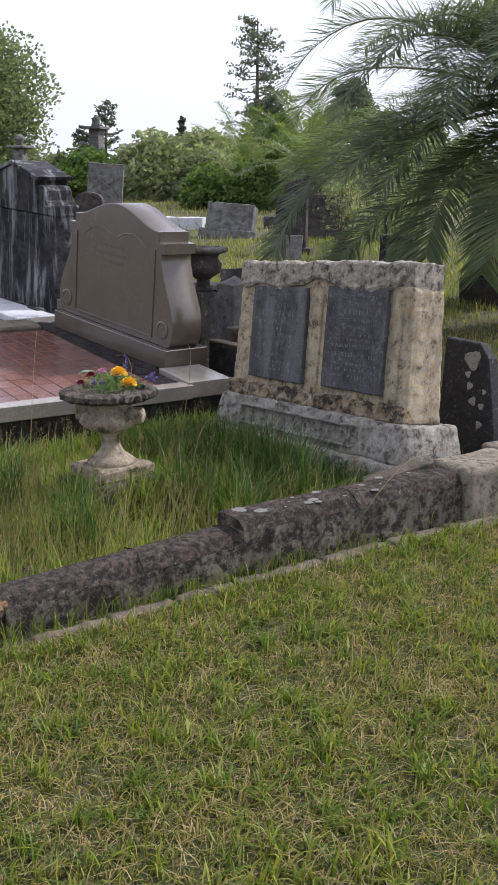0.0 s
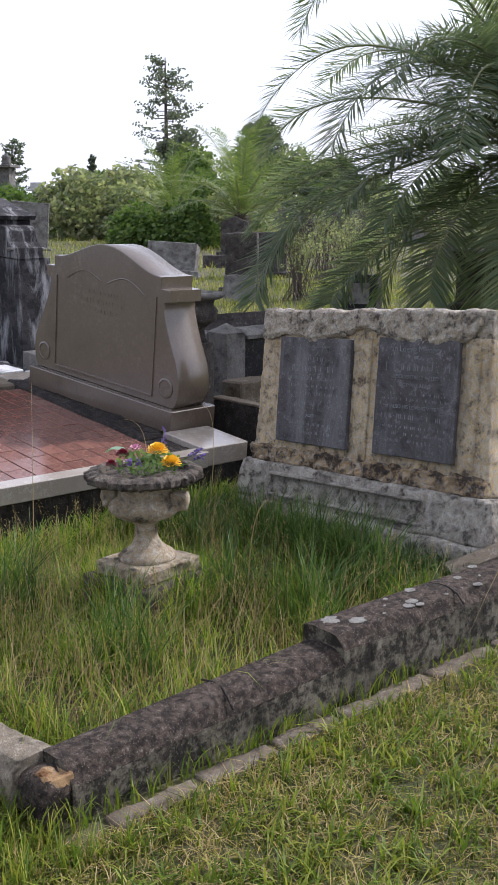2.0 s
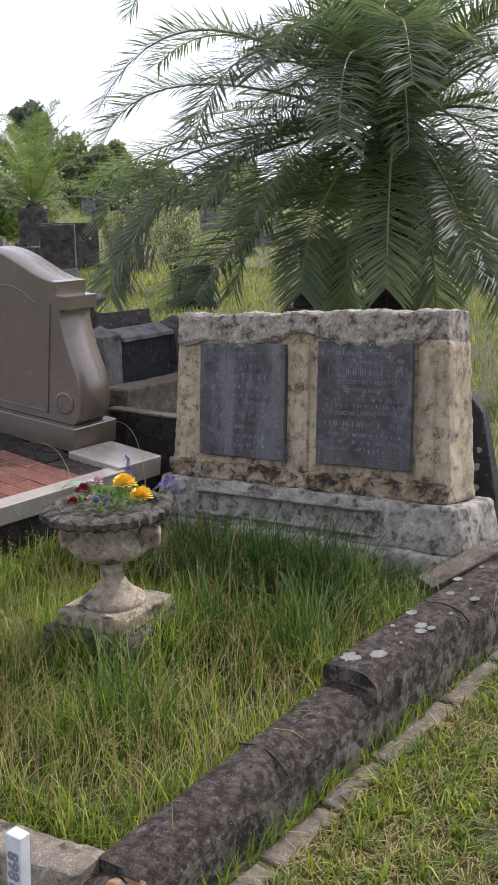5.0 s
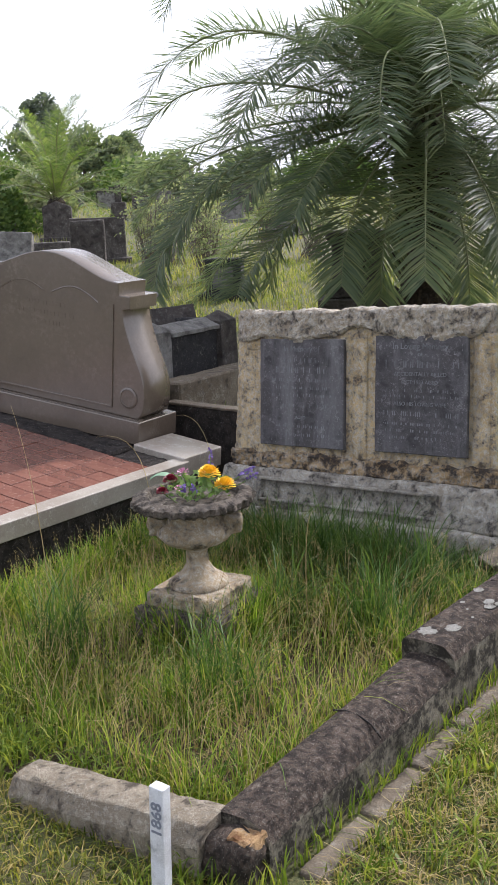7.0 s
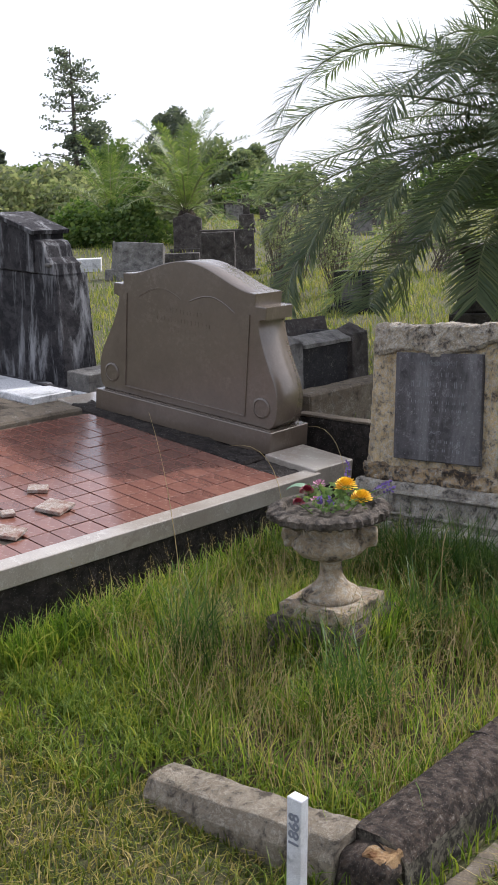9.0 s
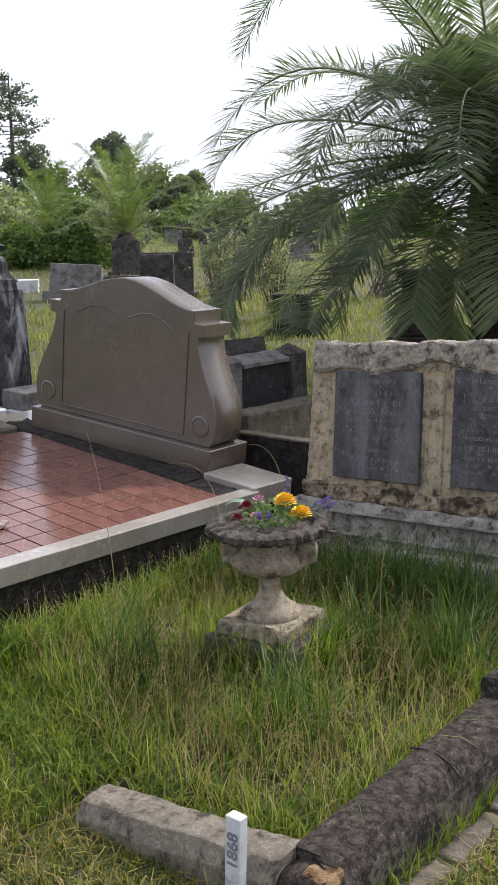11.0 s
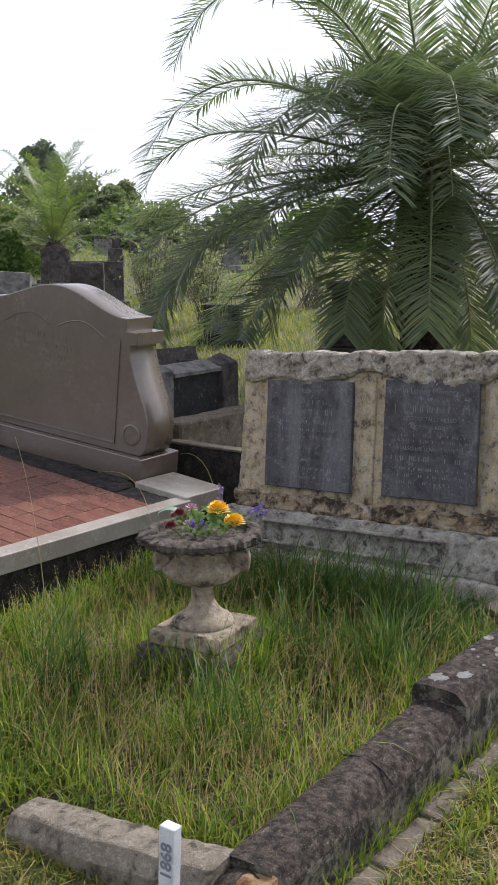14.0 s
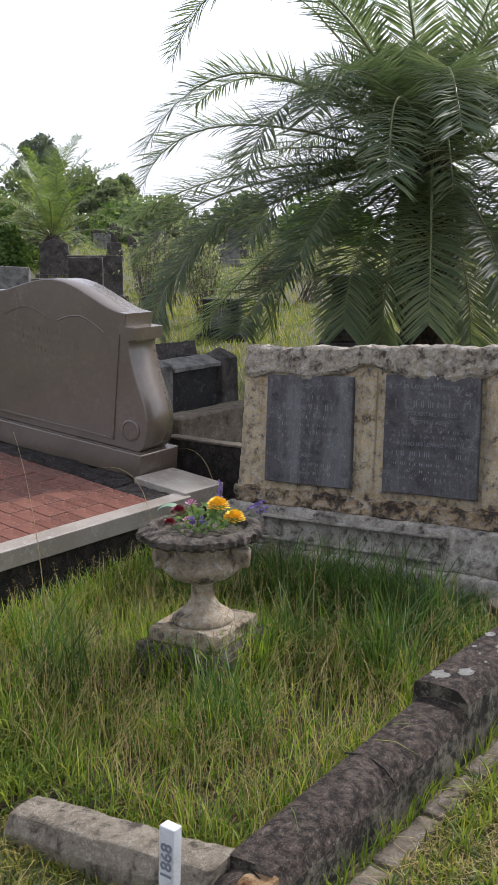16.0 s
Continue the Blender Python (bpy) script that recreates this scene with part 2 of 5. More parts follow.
M["posy_leaf"] = leaf("posy_leaves", [(0.3, (0.09, 0.16, 0.04)), (0.7, (0.20, 0.28, 0.10))], 0.5, 0.3)
M["silver_leaf"] = leaf("variegated_leaf", [(0.3, (0.10, 0.22, 0.12)), (0.7, (0.40, 0.48, 0.38))], 0.5, 0.3)


def tile_material():
    m, nt, b = nodes_of("terracotta_tile")
    c = obj_coord(nt)
    r = nt.nodes.new("ShaderNodeObjectInfo").outputs["Random"]
    n = tex(nt, 14, 6, 0.65, coord=c)
    col = ramp(nt, mix(nt, 0.7, r, n), [(0.25, (0.108, 0.046, 0.032)), (0.5, (0.145, 0.061, 0.042)), (0.75, (0.185, 0.082, 0.056))])
    pl = ramp(nt, tex(nt, 45, 5, 0.7, coord=c), [(0.56, (0, 0, 0)), (0.7, (0.5, 0.5, 0.5))])
    nt.links.new(mix(nt, pl, col, (0.36, 0.27, 0.22)), b.inputs["Base Color"])
    b.inputs["Roughness"].default_value = 0.17
    bump(nt, b, n, 0.06, 0.002)
    return m


def ground_material():
    m, nt, b = nodes_of("lawn_ground")
    c = obj_coord(nt)
    big = tex(nt, 0.6, 6, 0.6, coord=c)
    mid = tex(nt, 5, 7, 0.7, coord=c)
    fine = tex(nt, 60, 4, 0.75, coord=c)
    a = ramp(nt, fine, [(0.3, (0.018, 0.024, 0.006)), (0.5, (0.050, 0.058, 0.013)), (0.72, (0.12, 0.10, 0.036))])
    d = ramp(nt, fine, [(0.3, (0.035, 0.026, 0.013)), (0.7, (0.15, 0.115, 0.05))])
    col = mix(nt, ramp(nt, mid, [(0.45, (0, 0, 0)), (0.68, (1, 1, 1))]), a, d)
    col = mix(nt, ramp(nt, big, [(0.4, (0, 0, 0)), (0.7, (0.45,) * 3)]), col, (0.075, 0.072, 0.024))
    nt.links.new(col, b.inputs["Base Color"])
    b.inputs["Roughness"].default_value = 0.95
    bump(nt, b, mix(nt, 0.5, fine, mid), 0.9, 0.03)
    return m


M["tile"] = tile_material()
M["ground"] = ground_material()

# ---- building helpers ----
def mesh_from(bm, name, material, smooth=False):
    me = bpy.data.meshes.new(name)
    bm.to_mesh(me)
    bm.free()
    me.materials.append(material)
    if smooth:
        me.polygons.foreach_set("use_smooth", [True] * len(me.polygons))
    return me


def part(name, bm, material, parent, label="", smooth=False):
    ob = new(name, mesh_from(bm, name, material, smooth) if isinstance(bm, bmesh.types.BMesh) else bm)
    ob.parent = parent
    if label:
        tagged(ob, label)
    return ob


def thing(name, m, label, category, group="", kind=""):
    ob = new(name)
    ob.matrix_world = m
    return tagged(ob, label, category, group, kind)


def solo(name, bm, material, m, label, category, group="", kind="", smooth=False):
    ob = new(name, mesh_from(bm, name, material, smooth))
    ob.matrix_world = m
    return tagged(ob, label, category, group, kind)


def box(x0, x1, y0, y1, z0, z1, bevel=0.006, taper=(0, 0), segs=1, bm=None):
    """A bevelled block; taper draws the top in, on x and on y, by that much a side."""
    b = bmesh.new() if bm is None else bm
    tx, ty = taper
    v = [b.verts.new(p) for p in ((x0, y0, z0), (x1, y0, z0), (x1, y1, z0), (x0, y1, z0),
         (x0 + tx, y0 + ty, z1), (x1 - tx, y0 + ty, z1), (x1 - tx, y1 - ty, z1), (x0 + tx, y1 - ty, z1))]
    fs = [b.faces.new([v[i] for i in f]) for f in ((3, 2, 1, 0), (4, 5, 6, 7), (0, 1, 5, 4), (1, 2, 6, 5), (2, 3, 7, 6), (3, 0, 4, 7))]
    if bevel:
        es = list({e for f in fs for e in f.edges})
        bmesh.ops.bevel(b, geom=es, offset=bevel, segments=segs, affect='EDGES', profile=0.6)
    return b


def roughen(b, cuts, amp, freq, seed=0.0, amp2=0.0, keep=None, least=0.045):
    """Cuts long edges and pushes the surface about, for hewn and worn stone."""
    for _ in range(cuts):
        long = [e for e in b.edges if e.calc_length() > least]
        if not long:
            break
        bmesh.ops.subdivide_edges(b, edges=long, cuts=1, use_grid_fill=True)
    b.normal_update()
    for v in b.verts:
        if keep and keep(v.co):
            continue
        p = v.co * freq + Vector((seed, seed * 1.7, 0))
        d = noise.noise(p) * amp + (noise.noise(p * 4.1) * amp2 if amp2 else 0)
        v.co += v.normal * d
    return b


def profile_block(outline, y0, y1, bevel=0.006):
    """An upright outline in x and z, carried from y0 back to y1."""
    b = bmesh.new()
    f = b.faces.new([b.verts.new((x, y0, z)) for x, z in outline])
    ex = bmesh.ops.extrude_face_region(b, geom=[f])
    for v in [g for g in ex["geom"] if isinstance(g, bmesh.types.BMVert)]:
        v.co.y = y1
    bmesh.ops.recalc_face_normals(b, faces=b.faces)
    if bevel:
        es = [e for e in b.edges if abs(e.verts[0].co.y - e.verts[1].co.y) < 1e-5]
        bmesh.ops.bevel(b, geom=es, offset=bevel, segments=1, affect='EDGES')
    return b


def lathe(profile, n=32, wave=None):
    """A turned body from (radius, z) pairs; wave(angle, i) scales the radius."""
    b = bmesh.new()
    rings = []
    for i, (r, z) in enumerate(profile):
        ring = []
        for k in range(n):
            a = 2 * math.pi * k / n
            rr = r * (wave(a, i) if wave else 1)
            ring.append(b.verts.new((rr * math.cos(a), rr * math.sin(a), z)))
        rings.append(ring)
    for p, q in zip(rings, rings[1:]):
        for k in range(n):
            b.faces.new((p[k], p[(k + 1) % n], q[(k + 1) % n], q[k]))
    b.faces.new(list(reversed(rings[0])))
    b.faces.new(rings[-1])
    return b


def tube(points, radii, n=6, bm=None):
    """A tapered round limb through the points."""
    b = bmesh.new() if bm is None else bm
    rings = []
    for i, p in enumerate(points):
        d = (points[min(i + 1, len(points) - 1)] - points[max(i - 1, 0)]).normalized()
        u = d.orthogonal().normalized()
        w = d.cross(u)
        rings.append([b.verts.new(p + (u * math.cos(2 * math.pi * k / n) + w * math.sin(2 * math.pi * k / n)) * radii[i]) for k in range(n)])
    for p, q in zip(rings, rings[1:]):
        for k in range(n):
            b.faces.new((p[k], p[(k + 1) % n], q[(k + 1) % n], q[k]))
    b.faces.new(list(reversed(rings[0])))
    b.faces.new(rings[-1])
    return b


def mesh_arrays(name, verts, faces, material):
    me = bpy.data.meshes.new(name)
    me.from_pydata(verts.tolist() if hasattr(verts, "tolist") else verts, [], faces.tolist() if hasattr(faces, "tolist") else faces)
    me.materials.append(material)
    return me


# ---- terrain ----
def ground_z(x, y):
    s = -0.69 * (x - 2.9) + 0.72 * (y + 3.7)
    return np.interp(s, (-30, 4, 6, 16, 21, 38, 70, 400), (-0.5, 0.22, 0.34, 0.92, 1.16, 1.62, 2.2, 3.0))


def gz(x, y):
    return float(ground_z(np.float64(x), np.float64(y)))


def build_ground():
    ticks = np.unique(np.round(np.concatenate([np.linspace(-6, 6, 97), np.sign(np.linspace(-1, 1, 121)) * (6 + 394 * np.abs(np.linspace(-1, 1, 121)) ** 3)]), 4))
    X, Y = np.meshgrid(ticks, ticks, indexing="ij")
    Z = ground_z(X, Y)
    near = np.exp(-(X ** 2 + Y ** 2) / 200)
    bumps = np.array([noise.noise((x * 1.3, y * 1.3, 0)) * 0.014 + noise.noise((x * 5, y * 5, 3)) * 0.006 for x, y in zip(X.ravel(), Y.ravel())]).reshape(X.shape)
    V = np.stack([X, Y, Z + bumps * near], -1).reshape(-1, 3)
    n = len(ticks)
    i = np.arange(n * n).reshape(n, n)
    F = np.stack([i[:-1, :-1], i[1:, :-1], i[1:, 1:], i[:-1, 1:]], -1).reshape(-1, 4)
    ob = new("ground", mesh_arrays("ground", V, F, M["ground"]))
    ob.data.polygons.foreach_set("use_smooth", [True] * len(ob.data.polygons))
    return tagged(ob, "mown cemetery lawn with dry thatch, rising gently", "ground", kind="structure")


build_ground()

# ---- the near grave ----
HS = Matrix.Translation((0, 0, 0.64)) @ Euler((0, radians(-2.5), 0)).to_matrix().to_4x4() @ Euler((radians(-6.5), 0, 0)).to_matrix().to_4x4()


def near_headstone():
    t = thing("headstone", HS, "double headstone of flaking limewashed sandstone with two slate plaques", "headstone")
    b = box(-0.15, 1.272, 0.0, 0.235, -0.11, 0.53, 0.006, (0.03, 0.025))
    # lean the front face straight again: only the sides and back draw in
    for v in b.verts:
        if v.co.y < 0.1:
            v.co.y -= 0.025 * (v.co.z + 0.11) / 0.64
    roughen(b, 6, 0.005, 9, 1.0, 0.006, keep=lambda c: c.y < 0.01 and -0.02 < c.x < 1.13 and -0.02 < c.z < 0.53, least=0.022)
    part("body", b, M["hs"], t, smooth=True)
    # hewn cap with a wavy lower lip that sags over each plaque
    nx, nz = 64, 10
    b = bmesh.new()
    grid = []
    for i in range(nx + 1):
        u = i / nx
        x = -0.098 + 1.301 * u
        sag = 0.50 + 0.075 * math.exp(-((x - 0.575) / 0.085) ** 2) + 0.10 * math.exp(-((x - 1.22) / 0.06) ** 2) + 0.012 * math.sin(x * 19)
        top = 0.630 + 0.018 * u + 0.016 * noise.noise((x * 6, 0, 2)) + 0.010 * noise.noise((x * 21, 0, 2))
        row = []
        for (y, f) in ((0.01, -0.02), (-0.022, 0.0), (-0.032, 0.14), (-0.030, 0.92), (-0.020, 1.0), (0.05, 1.01), (0.13, 1.01), (0.182, 0.99), (0.19, 0.5), (0.18, 0.0)):
            z = sag + (top - sag) * f
            n = noise.noise((x * 9, y * 9, z * 9))
            row.append(b.verts.new((x, y + n * 0.012, z + n * 0.008)))
        grid.append(row)
    for p, q in zip(grid, grid[1:]):
        for k in range(10):
            b.faces.new((p[k], q[k], q[(k + 1) % 10], p[(k + 1) % 10]))
    b.faces.new(grid[0])
    b.faces.new(list(reversed(grid[-1])))
    bmesh.ops.recalc_face_normals(b, faces=b.faces)
    roughen(b, 3, 0.008, 13, 4.0, 0.007, least=0.018)
    box(1.163, 1.2405, 0.004, 0.205, 0.50, 0.648, 0.004, (0.003, 0.004), bm=b)
    part("cap", b, M["hs_cap"], t, "rough-hewn grey cap with a wavy lower lip")
    part("inner_face", roughen(box(-0.05, 1.15, -0.006, 0.15, 0.45, 0.60, 0.004), 4, 0.003, 12, 6.0, 0.002), M["hs"], t, smooth=True)
    # spalled ledge below the plaques
    part("ledge", roughen(box(-0.155, 1.27, -0.022, 0.06, -0.115, -0.035, 0.008), 6, 0.016, 17, 9.0, 0.010, least=0.02), M["hs_ledge"], t, "flaking ledge with blackened hollows")
    for x0 in (0.535, 1.125):
        part("pilaster", roughen(box(x0, x0 + 0.075, -0.014, 0.03, -0.04, 0.53, 0.006), 4, 0.006, 15, x0, 0.004), M["hs"], t, smooth=True)
    # base with a sunk panel
    b = box(-0.215, 1.355, -0.075, 0.345, -0.30, -0.112, 0.012, (0.035, 0.03))
    roughen(b, 6, 0.006, 8, 2.0, 0.006, least=0.026)
    base = part("base", b, M["hs_base"], t, "grey lichened base with a sunk panel", smooth=True)
    for (a, c, d, e) in ((0.06, 1.0, -0.162, -0.150), (0.06, 1.0, -0.262, -0.250), (0.06, 0.074, -0.262, -0.150), (0.99, 1.004, -0.262, -0.150)):
        part("moulding", roughen(box(a, c, -0.086, -0.04, d, e, 0.003), 3, 0.002, 20, a), M["hs_base"], base)
    part("footing", roughen(box(-0.19, 1.34, -0.11, 0.33, -0.52, -0.295, 0.015), 5, 0.010, 6, 5.0, 0.004), M["hs_base"], t, smooth=True)

    def plaque(x0, x1, z0, z1, seed, lines):
        p = part("plaque", roughen(box(x0, x1, -0.026, 0.01, z0, z1, 0.003), 4, 0.0015, 8, seed), M["slate"], t, "weathered grey slate plaque with faint worn lettering")
        rnd = random.Random(seed)
        for (z, h, a, c, text) in lines:
            if text:
                cu = bpy.data.curves.new("lettering", 'FONT')
                cu.body, cu.size, cu.align_x, cu.extrude = text, h * 1.4, 'CENTER', 0.0008
                tmp = new("lettering_curve", cu)
                me = bpy.data.meshes.new_from_object(tmp.evaluated_get(bpy.context.evaluated_depsgraph_get()))
                bpy.data.objects.remove(tmp)
                wid = max(v.co.x for v in me.vertices) - min(v.co.x for v in me.vertices)
                k = min(1.0, (c - a) * (x1 - x0) / wid)
                me.transform(Matrix.Translation((x0 + (x1 - x0) * (a + c) / 2, -0.0275, z0 + z)) @ Matrix.Rotation(radians(90), 4, 'X') @ Matrix.Scale(k, 4, (1, 0, 0)))
                me.materials.append(M["letter"])
                part("lettering", me, None, p)
            else:
                bb = bmesh.new()
                x = x0 + (x1 - x0) * a
                while x < x0 + (x1 - x0) * c:
                    w = rnd.uniform(0.012, 0.04)
                    for _ in range(max(1, int(w / 0.010))):
                        if rnd.random() < 0.75:
                            box(x, x + 0.004, -0.0272, -0.02, z0 + z, z0 + z + h * rnd.uniform(0.7, 1), 0, bm=bb)
                        x += 0.010
                    x += 0.014
                tagged(part("lettering", bb, M["letter"], p), kind="stuff")
    plaque(0.028, 0.497, 0.0, 0.502, 3, [(0.445, 0.026, 0.1, 0.92, "In Memory of"), (0.395, 0.02, 0.3, 0.7, ""), (0.345, 0.030, 0.2, 0.8, ""), (0.305, 0.016, 0.15, 0.85, ""), (0.27, 0.014, 0.2, 0.8, ""), (0.235, 0.014, 0.15, 0.85, ""), (0.185, 0.018, 0.2, 0.8, ""), (0.13, 0.016, 0.3, 0.7, "AGED"), (0.09, 0.014, 0.2, 0.8, ""), (0.05, 0.014, 0.2, 0.8, "")])
    plaque(0.662, 1.104, 0.008, 0.520, 5, [(0.455, 0.026, 0.06, 0.94, "In Loving Memory"), (0.425, 0.014, 0.4, 0.6, "OF"), (0.375, 0.034, 0.12, 0.92, ""), (0.34, 0.017, 0.12, 0.88, "ACCIDENTALLY KILLED"), (0.305, 0.017, 0.15, 0.85, "OCT 1923 AGED"), (0.27, 0.013, 0.1, 0.9, ""), (0.245, 0.013, 0.1, 0.9, ""), (0.21, 0.017, 0.08, 0.92, "ALSO HIS LOVING WIFE"), (0.165, 0.022, 0.1, 0.9, ""), (0.125, 0.013, 0.12, 0.88, ""), (0.095, 0.013, 0.12, 0.88, ""), (0.065, 0.013, 0.2, 0.8, "")])
    return t


near_headstone()


def kerb_run(name, pts, width_dir, width, depth, material, parent, label, seed):
    """A kerb length: top line through pts, chamfered, carried down by depth."""
    b = bmesh.new()
    wv = Vector(width_dir)
    rows = []
    segs = 60
    for i in range(segs + 1):
        u = i / segs * (len(pts) - 1)
        k = min(int(u), len(pts) - 2)
        p = Vector(pts[k]).lerp(Vector(pts[k + 1]), u - k)
        sec = [(0, -depth), (0, -0.022), (0.005, -0.008), (0.016, 0.0), (width * 0.3, 0.004), (width * 0.6, 0.004), (width - 0.036, 0.0), (width - 0.030, -0.003), (width - 0.004, -0.036), (width, -0.044), (width + 0.002, -depth * 0.4), (width + 0.004, -depth * 0.62), (width + 0.012, -depth * 0.66), (width + 0.012, -depth)]
        row = []
        for w, z in sec:
            q = p + wv * w + Vector((0, 0, z))
            n = noise.noise(q * 6 + Vector((seed, 0, 0))) * 0.004 + noise.noise(q * 30) * 0.003
            row.append(b.verts.new(q + Vector((n, n, n))))
        rows.append(row)
    for p, q in zip(rows, rows[1:]):
        for k in range(len(p)):
            b.faces.new((p[k], p[(k + 1) % len(p)], q[(k + 1) % len(p)], q[k]))
    b.faces.new(rows[0])
    b.faces.new(list(reversed(rows[-1])))
    bmesh.ops.recalc_face_normals(b, faces=b.faces)
    ob = part(name, b, material, parent, label)
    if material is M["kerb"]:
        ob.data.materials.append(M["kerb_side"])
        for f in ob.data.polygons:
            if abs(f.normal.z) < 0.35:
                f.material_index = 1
    return ob


def near_kerb():
    t = thing("grave_kerb", Matrix.Identity(4), "stepped concrete grave kerb with black algae, lichen and a broken corner", "kerb")
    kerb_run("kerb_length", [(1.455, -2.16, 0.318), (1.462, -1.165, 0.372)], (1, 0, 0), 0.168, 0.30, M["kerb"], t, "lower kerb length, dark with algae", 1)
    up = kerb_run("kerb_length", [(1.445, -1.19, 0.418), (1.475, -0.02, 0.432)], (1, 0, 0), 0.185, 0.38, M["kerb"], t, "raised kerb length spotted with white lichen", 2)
    kerb_run("kerb_length", [(1.47, -2.110, 0.312), (0.81, -2.15, 0.252)], (0.06, -0.998, 0), 0.15, 0.26, M["kerb_front"], t, "front kerb of tan-grey concrete, half sunk in grass", 3)
    b = roughen(box(1.445, 1.69, -0.015, 0.40, 0.05, 0.456, 0.012), 4, 0.008, 7, 3)
    part("kerb_block", b, M["kerb_front"], t, "square end block of grey concrete", smooth=True)
    # broken corner: rough lump with a fresh ochre face
    b = roughen(box(1.46, 1.632, -2.255, -2.14, 0.02, 0.300, 0.02, (0.01, 0.012)), 4, 0.022, 12, 7, 0.008)
    c = part("corner_block", b, M["kerb"], t, "cracked corner block", smooth=True)
    b = roughen(box(1.525, 1.618, -2.235, -2.135, 0.262, 0.309, 0.006, (0.014, 0.012)), 4, 0.014, 22, 8, 0.006, least=0.02)
    part("break_face", b, M["broken"], c, "fresh ochre break")
    for y, z in ((-1.62, 0.3505), (-0.62, 0.4290)):
        x = 1.458 + 0.02 * (y + 2.16) * (y > -1.2)
        part("joint", tube([Vector((x + u * 0.168, y + 0.018 * math.sin(u * 5), z - 0.028 * max(0, u - 0.8) / 0.2)) for u in (0, 0.2, 0.4, 0.6, 0.8, 1.0)], [0.0032] * 6, 5), M["mortar"], t, "dark cracked mortar joint")
    rnd = random.Random(4)
    for (x, y, r) in ((1.56, -1.06, 0.026), (1.50, -1.12, 0.030), (1.565, -0.80, 0.020), (1.585, -0.84, 0.018), (1.60, -0.80, 0.014), (1.49, -0.72, 0.018), (1.52, -0.5, 0.015), (1.61, -0.50, 0.016), (1.55, -0.3, 0.013), (1.48, -0.36, 0.017), (1.53, -0.9, 0.007), (1.575, -0.95, 0.006), (1.49, -0.85, 0.008), (1.54, -0.62, 0.009), (1.60, -0.66, 0.007), (1.56, -0.42, 0.008), (1.50, -0.2, 0.009)):
        zt = 0.418 + (y + 1.19) * 0.012
        bb = bmesh.new()
        n = 26
        ring = [bb.verts.new((x + r * math.cos(6.283 * k / n) * rnd.uniform(0.72, 1.12), y + 1.25 * r * math.sin(6.283 * k / n) * rnd.uniform(0.72, 1.12), zt + 0.002)) for k in range(n)]
        cap = bb.faces.new(ring)
        ex = bmesh.ops.extrude_face_region(bb, geom=[cap])
        for v in [g for g in ex["geom"] if isinstance(g, bmesh.types.BMVert)]:
            v.co.z += 0.0015
        part("lichen_patch", bb, M["lichen"], up, "white crust of lichen")


near_kerb()


def edging():
    t = thing("edging_strip", Matrix.Identity(4), "thin broken concrete edging along the kerb, sunk in the lawn", "edging")
    y = -2.1
    rnd = random.Random(8)
    while y < 0.15:
        l = rnd.uniform(0.26, 0.42)
        x = 1.645 + rnd.uniform(-0.012, 0.012)
        z = gz(x, y)
        b = roughen(box(x, x + 0.075, y, y + l - 0.014, z - 0.05, z + 0.012, 0.006), 4, 0.008, 13, y, 0.004, least=0.03)
        part("edging_piece", b, M["edging"], t, smooth=True)
        y += l


edging()


def plot_soil():
    n = 24
    xs = np.linspace(-0.32, 1.46, n)
    ys = np.linspace(-2.22, 0.12, n)
    X, Y = np.meshgrid(xs, ys, indexing="ij")
    Z = 0.205 + 0.055 * (Y + 2.1) / 2.2 + 0.02 * np.sin(X * 5) * np.sin(Y * 4)
    edge = np.minimum(1, (X + 0.32) / 0.3)
    Z = Z * edge + (1 - edge) * 0.22
    V = np.stack([X, Y, Z], -1).reshape(-1, 3)
    i = np.arange(n * n).reshape(n, n)
    F = np.stack([i[:-1, :-1], i[1:, :-1], i[1:, 1:], i[:-1, 1:]], -1).reshape(-1, 4)
    ob = new("plot_soil", mesh_arrays("plot_soil", V, F, M["soil"]))
    tagged(ob, "brown thatch and soil inside the grave kerb", "soil", kind="structure")


plot_soil()
URN = (0.638, -1.215)


